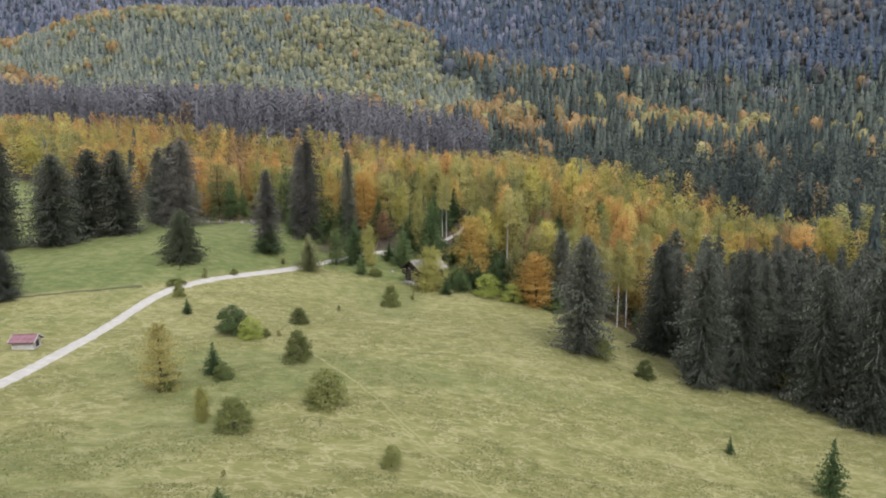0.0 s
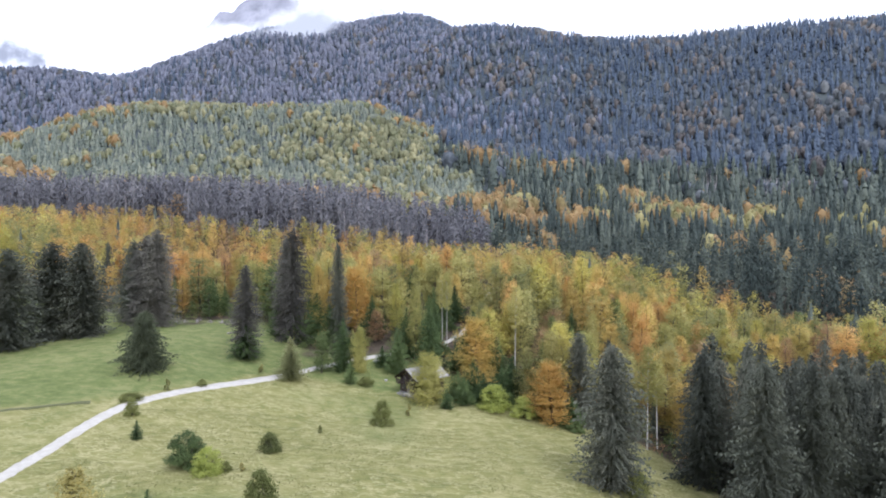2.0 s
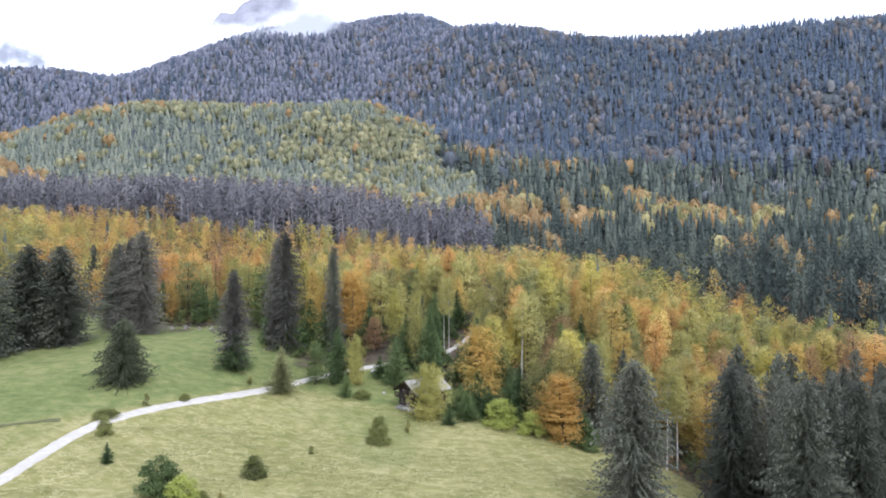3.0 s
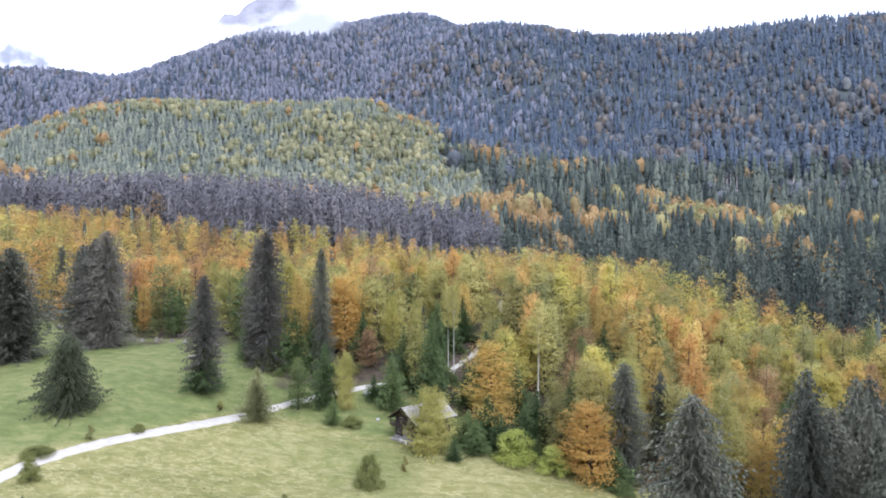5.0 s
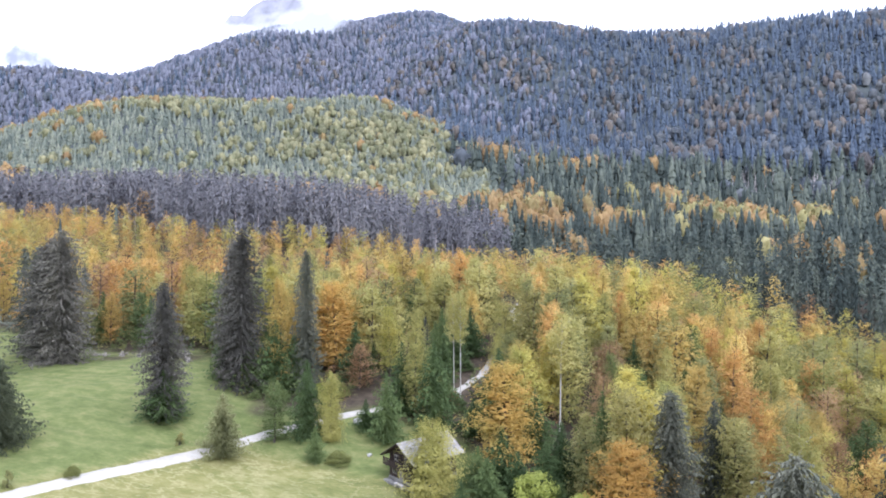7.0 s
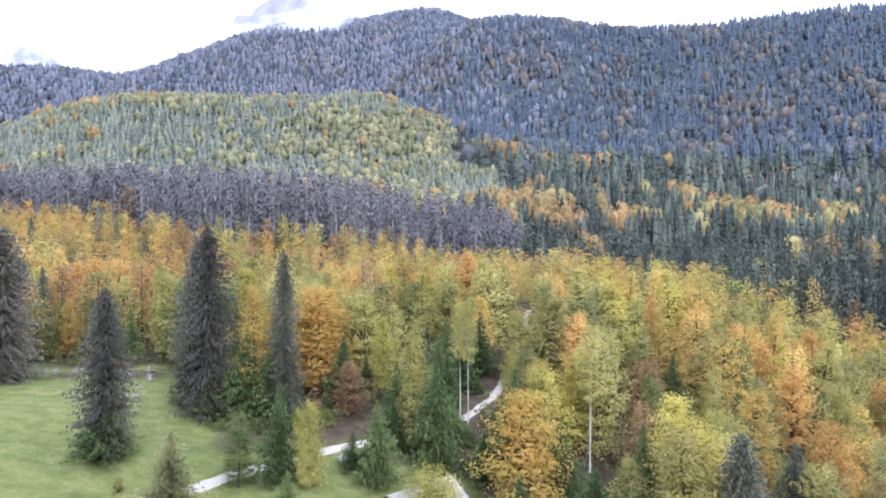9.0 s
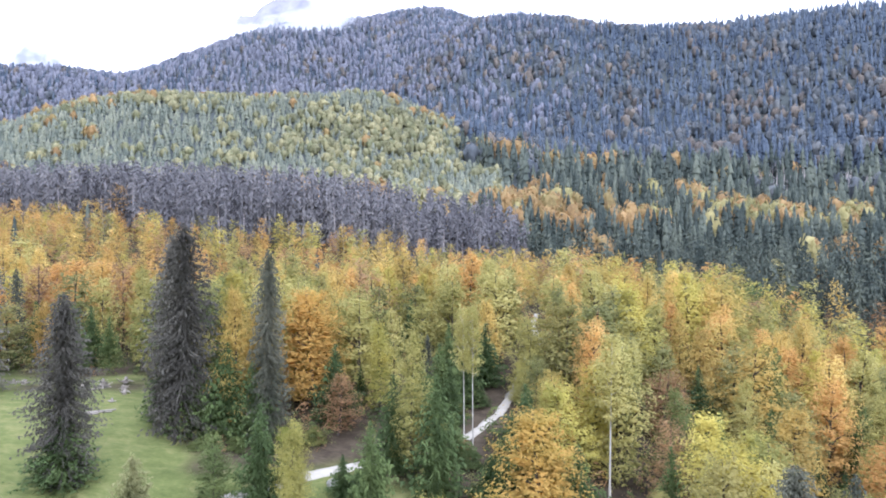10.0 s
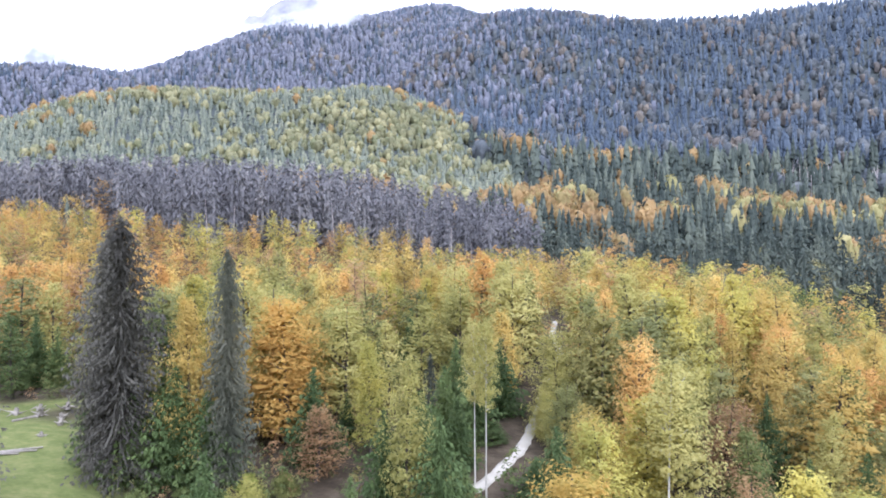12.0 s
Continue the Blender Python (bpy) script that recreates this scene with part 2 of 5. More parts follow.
def ground_mat():
    mat, nt, N, L, out = nodes_of("meadow_and_forest_floor")
    lit = N.new("ShaderNodeAttribute")
    lit.attribute_name = "litter"
    lush = N.new("ShaderNodeAttribute")
    lush.attribute_name = "lush"
    streak = noise_fac(nt, 0.55, 5.0, (0.75, 1.2, 1.0), 0.6)
    patch = noise_fac(nt, 0.055, 3.0)
    fine = noise_fac(nt, 2.6, 4.0, (0.6, 1.3, 1))
    f = calc(nt, "ADD", calc(nt, "MULTIPLY", streak, 0.75), calc(nt, "MULTIPLY", patch, 0.35))
    f = calc(nt, "ADD", f, calc(nt, "MULTIPLY", fine, 0.25))
    f = calc(nt, "SUBTRACT", f, 0.12)
    straw = ramp_of(nt, f, [(0.36, (0.130, 0.136, 0.044)), (0.49, (0.172, 0.170, 0.058)), (0.58, (0.205, 0.196, 0.072)), (0.72, (0.270, 0.250, 0.112))])
    green = ramp_of(nt, f, [(0.36, (0.080, 0.108, 0.032)), (0.52, (0.118, 0.146, 0.046)), (0.7, (0.185, 0.195, 0.074))])
    # thin pale crests of matted grass between the hummocks
    wave, where = noise_fac(nt, 0.46, 3.0, (0.62, 1.25, 1.0), 0.6), noise_fac(nt, 0.13, 2.0)
    crest = calc(nt, "SUBTRACT", 1.0, calc(nt, "MULTIPLY", calc(nt, "ABSOLUTE", calc(nt, "SUBTRACT", wave, 0.5)), 28.0))
    crest = calc(nt, "MULTIPLY", calc(nt, "MAXIMUM", crest, 0.0), calc(nt, "MULTIPLY", where, 1.15))
    straw = mixed(nt, crest, straw, (0.36, 0.33, 0.17))
    grass = mixed(nt, lush.outputs["Fac"], straw, green)
    duff = ramp_of(nt, f, [(0.36, (0.030, 0.024, 0.017)), (0.55, (0.062, 0.049, 0.034)), (0.72, (0.105, 0.085, 0.06))])
    # far floor is painted a hazy blue-grey that lifts the gaps between trees
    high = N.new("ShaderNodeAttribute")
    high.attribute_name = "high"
    hazy_floor = ramp_of(nt, f, [(0.36, (0.050, 0.062, 0.066)), (0.7, (0.080, 0.092, 0.088))])
    col = mixed(nt, high.outputs["Fac"], mixed(nt, lit.outputs["Fac"], grass, duff), hazy_floor)
    bs = N.new("ShaderNodeBsdfPrincipled")
    bs.inputs["Roughness"].default_value, bs.inputs["Specular IOR Level"].default_value = 0.9, 0.15
    L.new(col, bs.inputs["Base Color"])
    L.new(bumped(nt, fine, 0.6, 0.25), bs.inputs["Normal"])
    L.new(bs.outputs["BSDF"], out.inputs["Surface"])
    return mat


M_GROUND = ground_mat()

# ---- shape of the land ----
# swells of the land on two lattices (wide and small), and a few knolls: x, y, reach, rise
WIDE_X, WIDE_Y, WIDE_REACH = [-900 + 225 * i for i in range(9)], [-70 + 220 * j for j in range(9)], 230.0
WIDE = [
    [-105, -34, 21, 93, -148, 221, -15, 94, 18],
    [-16, -32, -88, 15, -48, 20, 91, -72, 218],
    [-1, -54, 4, -3, 2, 67, 103, 202, 16],
    [-104, 2, -50, 4, -11, -41, 92, 101, 60],
    [-38, -40, -22, -6, -16, 147, 90, 232, 179],
    [-111, 5, -79, 22, -31, 91, 55, -117, -54],
    [-12, -68, 17, -83, 78, 103, 20, 256, 14],
    [-18, -43, -57, 61, -24, 138, -101, -9, 5],
    [-117, -8, -24, -19, 73, 135, 101, 46, 14],
]
SMALL_X, SMALL_Y, SMALL_REACH = [-105 + 42 * i for i in range(6)], [20 + 42 * j for j in range(6)], 44.0
SMALL = [
    [6.8, 14.3, -1.2, -2.5, -2.5, -4.8],
    [7.7, 0.4, -2.5, 6.8, -2.2, -1.5],
    [11.3, 2.4, 5.2, -10.1, 3.3, -4.2],
    [7.9, 0.6, 0.8, -0.7, 4.0, 0.7],
    [7.9, -3.9, 0.8, -6.9, -10.6, 4.2],
    [4.0, 5.6, -2.8, -5.3, 4.9, -18.8],
]
KNOLLS = [(-330, 640, 110, 45), (-210, 675, 110, 42), (-90, 705, 100, 55), (-150, 345, 75, 5), (-60, 345, 70, 7), (30, 345, 70, -9), (-718, 1150, 80, 16), (-600, 1150, 55, -9), (690, 1020, 150, 18)]
BASE_Z = 122.4


def height(x, y):
    """Ground height over the plan."""
    x, y = np.asarray(x, float), np.asarray(y, float)
    z = np.full(np.broadcast(x, y).shape, BASE_Z)
    for xs, ys, reach, rises in ((WIDE_X, WIDE_Y, WIDE_REACH, WIDE), (SMALL_X, SMALL_Y, SMALL_REACH, SMALL)):
        for cx, column in zip(xs, rises):
            ex = np.exp(-(((x - cx) / reach) ** 2))
            for cy, rise in zip(ys, column):
                z = z + rise * ex * np.exp(-(((y - cy) / reach) ** 2))
    for cx, cy, reach, rise in KNOLLS:
        z = z + rise * np.exp(-((x - cx) ** 2 + (y - cy) ** 2) / reach**2)
    return z

RNG = np.random.default_rng(7)
TABLE = RNG.random((256, 256))


def value_noise(x, y, size):
    """Smooth random values from 0 to 1 over the plan, with features about size metres wide."""
    u, v = np.asarray(x, float) / size, np.asarray(y, float) / size
    i, j = np.floor(u).astype(int), np.floor(v).astype(int)
    fu, fv = u - i, v - j
    fu, fv = fu * fu * (3 - 2 * fu), fv * fv * (3 - 2 * fv)
    a, b = TABLE[i % 256, j % 256], TABLE[(i + 1) % 256, j % 256]
    c, d = TABLE[i % 256, (j + 1) % 256], TABLE[(i + 1) % 256, (j + 1) % 256]
    return (a * (1 - fu) + b * fu) * (1 - fv) + (c * (1 - fu) + d * fu) * fv


# the edge of the wood: forest lies beyond this line (x, y)
WOOD_EDGE = [(-900, 330), (-250, 262), (-160, 226), (-120, 213), (-99, 207), (-71, 192), (-56, 195), (-48, 187), (-41, 175), (-34, 168), (-24, 166), (-12, 168), (0, 160), (8, 155),
             (16, 150), (22, 144), (30, 143), (38, 138), (43, 121), (46, 106), (62, 103), (70, 97), (90, 90), (150, 75), (900, 60)]
# where tall dark spruces take over from the broadleaved wood
DARK_EDGE = [(-900, 380), (-250, 345), (-170, 330), (-123, 308), (-84, 296), (-40, 312), (10, 326), (53, 312), (91, 285), (109, 272), (126, 244), (135, 205), (143, 175), (157, 158), (260, 120), (900, 60)]
# the gravel road, from the meadow into the wood
ROAD = [(-58.5, -150), (-57.8, -60), (-57.5, 30), (-57.6, 55), (-57.7, 80.4), (-58, 93.2), (-57.3, 108.1), (-56.7, 119), (-55.3, 125.8), (-52.6, 130.9), (-48.6, 136.5), (-43.2, 142.9), (-37.5, 149.3), (-32.3, 155.2), (-28.6, 159.5),
        (-22, 164.8), (-16, 168.3), (-8, 171.4), (-1, 175.5), (2.2, 179.5), (4.8, 184), (7.5, 193), (9.3, 202.3), (12, 213), (13.5, 222), (14, 240), (17, 262)]


def edge_at(line, x):
    xs, ys = zip(*line)
    return np.interp(x, xs, ys)


def smooth_line(points, step):
    """Evenly spaced points on a rounded line through the given ones."""
    p = np.array(points, float)
    p = np.vstack([2 * p[0] - p[1], p, 2 * p[-1] - p[-2]])
    out = []
    for a, b, c, d in zip(p[:-3], p[1:-2], p[2:-1], p[3:]):
        for t in np.arange(0, 1, 0.1):
            out.append(0.5 * (2 * b + (c - a) * t + (2 * a - 5 * b + 4 * c - d) * t**2 + (3 * b - a - 3 * c + d) * t**3))
    out = np.array(out)
    along = np.r_[0, np.cumsum(np.hypot(*np.diff(out, axis=0).T))]
    s = np.arange(0, along[-1], step)
    return np.stack([np.interp(s, along, out[:, 0]), np.interp(s, along, out[:, 1])], 1)


ROAD_LINE = smooth_line(ROAD, 0.8)


def road_gap(x, y):
    """Distance from the road's middle."""
    x, y = np.asarray(x, float).ravel(), np.asarray(y, float).ravel()
    best = np.full(x.shape, 1e9)
    for px, py in ROAD_LINE[::2]:
        best = np.minimum(best, (x - px) ** 2 + (y - py) ** 2)
    return np.sqrt(best)


def relief(x, y):
    """Hummocks of the rough meadow, faded out in the wood and on the road."""
    inside = np.clip((edge_at(WOOD_EDGE, x) + 3 - y) / 6, 0, 1) * np.clip((x + 130) / 20, 0, 1)
    waves = (value_noise(x, y * 2.4, 7.0) - 0.5) * 0.55 + (value_noise(x + 40, y * 1.8, 2.6) - 0.5) * 0.26
    shape = np.shape(x)
    off_road = np.clip((road_gap(x, y).reshape(shape) - 1.6) / 1.5, 0, 1)
    return inside * off_road * waves


def ground_z(x, y):
    return float(height(x, y))


# ---- mesh helpers ----
def mesh_np(name, verts, faces, mat):
    """A mesh from arrays: verts (n, 3), faces (m, 3 or 4)."""
    me = bpy.data.meshes.new(name)
    verts, faces = np.asarray(verts, np.float32), np.asarray(faces, np.int32)
    me.vertices.add(len(verts))
    me.vertices.foreach_set("co", verts.ravel())
    k = faces.shape[1]
    me.loops.add(faces.size)
    me.loops.foreach_set("vertex_index", faces.ravel())
    me.polygons.add(len(faces))
    me.polygons.foreach_set("loop_start", np.arange(0, faces.size, k, dtype=np.int32))
    me.materials.append(mat)
    me.update(calc_edges=True)
    return me


def part_np(name, verts, faces, mat, parent, label=""):
    ob = new(name, mesh_np(name, verts, faces, mat))
    ob.parent = parent
    return tagged(ob, label)


def part(name, bm, mat, parent, label=""):
    me = bpy.data.meshes.new(name)
    bm.to_mesh(me)
    bm.free()
    me.materials.append(mat)
    ob = new(name, me)
    ob.parent = parent
    return tagged(ob, label)


def box_bm(size, at=(0, 0, 0), turn=None, bevel=0.0):
    bm = bmesh.new()
    bmesh.ops.create_cube(bm, size=1.0)
    bmesh.ops.scale(bm, vec=size, verts=bm.verts)
    if bevel:
        bmesh.ops.bevel(bm, geom=bm.edges[:], offset=bevel, segments=1, affect="EDGES")
    if turn is not None:
        bmesh.ops.transform(bm, matrix=turn, verts=bm.verts)
    bmesh.ops.translate(bm, vec=at, verts=bm.verts)
    return bm


def joined(chunks):
    """Several (verts, faces) in one."""
    vs, fs, n = [], [], 0
    for v, f in chunks:
        vs.append(v)
        fs.append(np.asarray(f) + n)
        n += len(v)
    return np.concatenate(vs), np.concatenate(fs)


def tube(points, radii, sides=6):
    """A tapered tube of triangles along a line of points."""
    p, r = np.array(points, float), np.array(radii, float)
    a = np.arange(sides) * 2 * np.pi / sides
    ahead = np.gradient(p, axis=0)
    ahead /= np.linalg.norm(ahead, axis=1)[:, None] + 1e-9
    ref = np.where(np.abs(ahead[:, 2:3]) > 0.9, [[1.0, 0, 0]], [[0, 0, 1.0]])
    u = np.cross(ahead, ref)
    u /= np.linalg.norm(u, axis=1)[:, None]
    w = np.cross(ahead, u)
    v = p[:, None] + r[:, None, None] * (np.cos(a)[None, :, None] * u[:, None] + np.sin(a)[None, :, None] * w[:, None])
    f = []
    for i in range(len(p) - 1):
        for k in range(sides):
            q, n = i * sides + k, i * sides + (k + 1) % sides
            f += [(q, n, n + sides), (q, n + sides, q + sides)]
    return v.reshape(-1, 3), np.array(f)


def leaves(rng, at, facing, size, slim=0.42, along=None):
    """Small pointed leaf sprays, three corners each, at the given places. along: the way their tips point."""
    n = len(at)
    facing = facing / (np.linalg.norm(facing, axis=1)[:, None] + 1e-9)
    u = np.cross(facing, rng.normal(size=(n, 3))) if along is None else along - facing * np.sum(along * facing, axis=1)[:, None]
    u /= np.linalg.norm(u, axis=1)[:, None] + 1e-9
    w = np.cross(facing, u)
    s = (size * rng.uniform(0.55, 1.4, n))[:, None]
    v = np.stack([at + u * s * 0.9 - facing * s * 0.25, at - u * s * 0.5 + w * s * slim, at - u * s * 0.5 - w * s * slim], 1).reshape(-1, 3)
    return v, np.arange(3 * n).reshape(-1, 3)


# ---- kinds of tree ----
def broadleaf_shapes(rng, h, w, base, boughs, per, leaf, sharp=1.0, gaps=0.0, ruffle=0.4, bole=1.0, heart=0.3, lump=1.0):
    """Trunk with limbs, and a crown of many flat, fanned boughs set with leaf sprays. base: share of the height below the crown."""
    zs = np.linspace(0, 0.93, 7)
    lean, bend = rng.normal(size=2) * 0.03 * h, rng.normal(size=2) * 0.015 * h
    axis = np.stack([lean[0] * zs + bend[0] * np.sin(zs * 5), lean[1] * zs + bend[1] * np.sin(zs * 4), zs * h], 1)
    t = np.clip((np.arange(boughs) + rng.uniform(-3, 3, boughs)) / boughs, 0, 1) ** 0.88
    prof = np.sin(np.pi * (0.26 + 0.69 * t)) ** sharp
    turn = np.arange(boughs) * 2.39996 + rng.uniform(-0.4, 0.4, boughs)
    wave = 1 + 0.2 * np.sin(2 * turn + 5 * t + rng.uniform(0, 6)) + 0.14 * np.sin(3 * turn - 9 * t + rng.uniform(0, 6))
    far = (w / 2) * prof * rng.uniform(0.5, 1.1, boughs) * wave
    tip_z = h * (base + (1 - base) * (0.06 + 0.92 * t)) + rng.normal(size=boughs) * 0.015 * h
    climb = 0.4 + 0.9 * t**1.3
    root_z = np.clip(tip_z - climb * far - 0.02 * h, 0.7 * base * h + 0.02 * h, 0.9 * h)
    root = np.stack([np.interp(root_z, axis[:, 2], axis[:, 0]), np.interp(root_z, axis[:, 2], axis[:, 1]), root_z], 1)
    out = np.stack([np.cos(turn), np.sin(turn), np.zeros(boughs)], 1)
    side = np.stack([-np.sin(turn), np.cos(turn), np.zeros(boughs)], 1)
    tip = root * [1, 1, 0] + out * far[:, None]
    tip[:, 2] = tip_z
    reach = np.linalg.norm(tip - root, axis=1)
    # sprays lie in a fan along each bough, widest past its middle, and droop at its end
    s = rng.uniform(0.12, 1.06, (boughs, per)) ** 0.7
    fan = (0.34 * reach[:, None] * np.sin(np.pi * np.clip(0.9 * s, 0.05, 0.97)) ** 0.8 + 0.03 * w) * lump
    at = root[:, None] + (tip - root)[:, None] * s[..., None] + side[:, None] * (fan * np.clip(rng.normal(size=s.shape), -1.7, 1.7) * 0.62)[..., None]
    at[..., 2] += rng.normal(size=s.shape) * 0.034 * w * lump - 0.22 * far[:, None] * s**2.5
    keep = rng.random((boughs, per)) > gaps
    facing = np.array([0, 0, 0.75]) + out[:, None] * (0.35 + 0.4 * s[..., None]) + rng.normal(size=at.shape) * ruffle
    point = (tip - root)[:, None] / reach[:, None, None] + side[:, None] * rng.normal(size=s.shape)[..., None] * 0.6 - np.array([0, 0, 0.45])
    crown = leaves(rng, at[keep], facing[keep], leaf, 0.36, point[keep])
    if heart:
        # each bough has a closed heart of twigs, so that light falls off inside the crown
        octa = np.array([(1, 0, 0), (0, 1, 0), (-1, 0, 0), (0, -1, 0), (0, 0, 1), (0, 0, -1)], float)
        core = (root * 0.55 + tip * 0.45)[:, None] + octa * (0.3 * heart * reach * (1 - gaps))[:, None, None] * [1.2, 1.2, 0.5]
        eight = np.array([(0, 1, 4), (1, 2, 4), (2, 3, 4), (3, 0, 4), (1, 0, 5), (2, 1, 5), (3, 2, 5), (0, 3, 5)])
        crown = joined([crown, (core.reshape(-1, 3), (eight[None] + 6 * np.arange(boughs)[:, None, None]).reshape(-1, 3))])
    r0 = (0.016 * h + 0.03) * bole
    limbs = [tube(axis, r0 * (1.02 - zs) ** 0.8 * np.r_[1.35, np.ones(6)], 7)]
    welds, count = [], 49
    for k in rng.choice(boughs, min(boughs, 14), replace=False):
        end = root[k] * 0.3 + tip[k] * 0.7 - [0, 0, 0.1 * far[k]]
        limbs.append(tube([root[k], root[k] * 0.5 + end * 0.5 - [0, 0, 0.01 * h], end], [r0 * 0.42, r0 * 0.28, 0.02], 4))
        # the limb grows out of the trunk
        welds.append((7 * int(np.argmin(np.abs(axis[:, 2] - root_z[k]))), count, count + 1))
        count += 12
    wood = joined(limbs)
    return (wood[0], np.vstack([wood[1], welds])), crown


def unit_conifer(seed, tiers, points, base=0.04, stem=False, blunt=0.75):
    """A tree 1 high and 1 in radius: overlapping whorls of drooping, uneven boughs."""
    rng = seeded(seed)
    chunks = []
    for k in range(tiers):
        t = (k + rng.uniform(-0.2, 0.2)) / tiers
        rim = base + (1 - base) * max(t, 0) * 0.94
        top = min(1.0, rim + (1 - base) * (1.5 + 0.3 * rng.random()) / tiers + 0.03)
        n = 2 * points
        a = np.arange(n) * 2 * np.pi / n + rng.uniform(0, 6.3) + rng.uniform(-0.25, 0.25, n)
        r = ((1 - max(t, 0)) ** blunt + 0.02) * np.where(np.arange(n) % 2 == 0, rng.uniform(0.75, 1.15, n), rng.uniform(0.45, 0.7, n))
        z = rim + rng.uniform(-0.3, 0.3, n) / tiers - 0.05 * (r > 0.5)
        v = np.vstack([[[rng.normal() * 0.03, rng.normal() * 0.03, top]], np.stack([r * np.cos(a), r * np.sin(a), z], 1)])
        i = np.arange(n)
        chunks.append((v, np.stack([np.zeros(n, int), 1 + i, 1 + (i + 1) % n], 1)))
    if stem:
        chunks.append(tube([(0, 0, -0.02), (0, 0, 0.6)], [0.05, 0.03], 3))
    return joined(chunks)


def spruce_shapes(rng, h, r, base=0.06, boughs=300, droop=0.4, twig=0.55, step=0.42, blunt=0.85, tiers=0.35, core=26):
    """Trunk, and many uneven drooping boughs hung with thin twigs."""
    zs = np.linspace(0, 0.99, 8)
    bend = rng.normal(size=2) * 0.006 * h
    axis = np.stack([bend[0] * np.sin(zs * 4), bend[1] * np.sin(zs * 3), zs * h], 1)
    trunk = tube(axis, (0.011 * h + 0.04) * (1.01 - zs) * np.r_[1.4, np.ones(7)], 7)
    phase = rng.uniform(0, 6)
    at, along, size, blades = [], [], [], []
    for i in range(boughs):
        f = base + (0.99 - base) * ((i + rng.uniform(-2, 2)) / boughs) ** 1.0
        f = min(max(f, base), 0.99)
        full = r * min(1.0, (1 - f) ** blunt * 1.3 + 0.012) * (0.82 + 0.18 * min(1, (f - base) * 8 + 0.3))
        a = i * 2.39996 + rng.uniform(-0.5, 0.5)
        rag = 1 + 0.16 * math.sin(2 * a + 9 * f + phase) + 0.16 * math.sin(3 * a - 23 * f + phase)
        ln = full * rng.uniform(1 - tiers, 1.12) * rag
        n = max(2, int(ln / step))
        s = np.sort(np.clip((np.arange(n) + rng.uniform(-0.2, 1.2, n)) / n, 0.04, 1.05))
        dr = droop * rng.uniform(0.6, 1.35)
        x = ln * s
        z = f * h - dr * ln * s**0.85 + 0.18 * ln * s**3 + rng.normal() * 0.15
        z = z + rng.normal(size=n) * 0.1
        sway = np.cumsum(rng.normal(size=n)) * 0.16 * ln / n
        at.append(np.stack([x * np.cos(a) - sway * np.sin(a), x * np.sin(a) + sway * np.cos(a), z], 1))
        along.append(np.tile([np.cos(a), np.sin(a), -dr * 0.6], (n, 1)))
        p0, pm, p1 = at[-1][0] * [0.5, 0.5, 1], at[-1][n // 2], at[-1][-1]
        wing = np.array([-np.sin(a), np.cos(a), -0.15]) * (0.010 * ln + 0.022)
        blades += [p0, pm + wing, pm - wing * [1, 1, -1], pm + wing, p1, pm - wing * [1, 1, -1]]
        size.append(twig * rng.uniform(0.45, 1.5, n) * (0.8 + 0.3 * (1 - s)) * (0.4 + 0.6 * min(1, full / 1.6)))
    at, along, size = np.concatenate(at), np.concatenate(along), np.concatenate(size)
    n = len(at)
    side = np.stack([-along[:, 1], along[:, 0], np.zeros(n)], 1)
    s = size[:, None]
    chunks = []
    for sign in (-1, 1):
        tip = at + along * s * rng.uniform(0.1, 0.8, (n, 1)) + sign * side * s * rng.uniform(0.25, 0.8, (n, 1)) + [0, 0, -1] * s * rng.uniform(0.4, 1.15, (n, 1))
        v = np.stack([at - along * s * 0.3, tip, at + along * s * 0.42 + sign * side * s * 0.12], 1).reshape(-1, 3)
        chunks.append((v, np.arange(3 * n).reshape(-1, 3)))
    hang = at + [0, 0, -1] * s * rng.uniform(0.6, 1.6, (n, 1)) + rng.normal(size=(n, 3)) * 0.22 * s
    v = np.stack([at - along * s * 0.2 + side * s * 0.1, hang, at + along * s * 0.22 - side * s * 0.1], 1).reshape(-1, 3)
    chunks.append((v, np.arange(3 * n).reshape(-1, 3)))
    blades = np.array(blades)
    chunks.append((blades, np.arange(len(blades)).reshape(-1, 3)))
    # a closed heart of older twigs round the stem
    cv, cf = unit_conifer(int(rng.integers(1000)), core, max(5, core // 3 + 1), base, False, blunt)
    chunks.append((cv * [0.26 * r, 0.26 * r, 0.97 * h], cf))
    return trunk, joined(chunks)


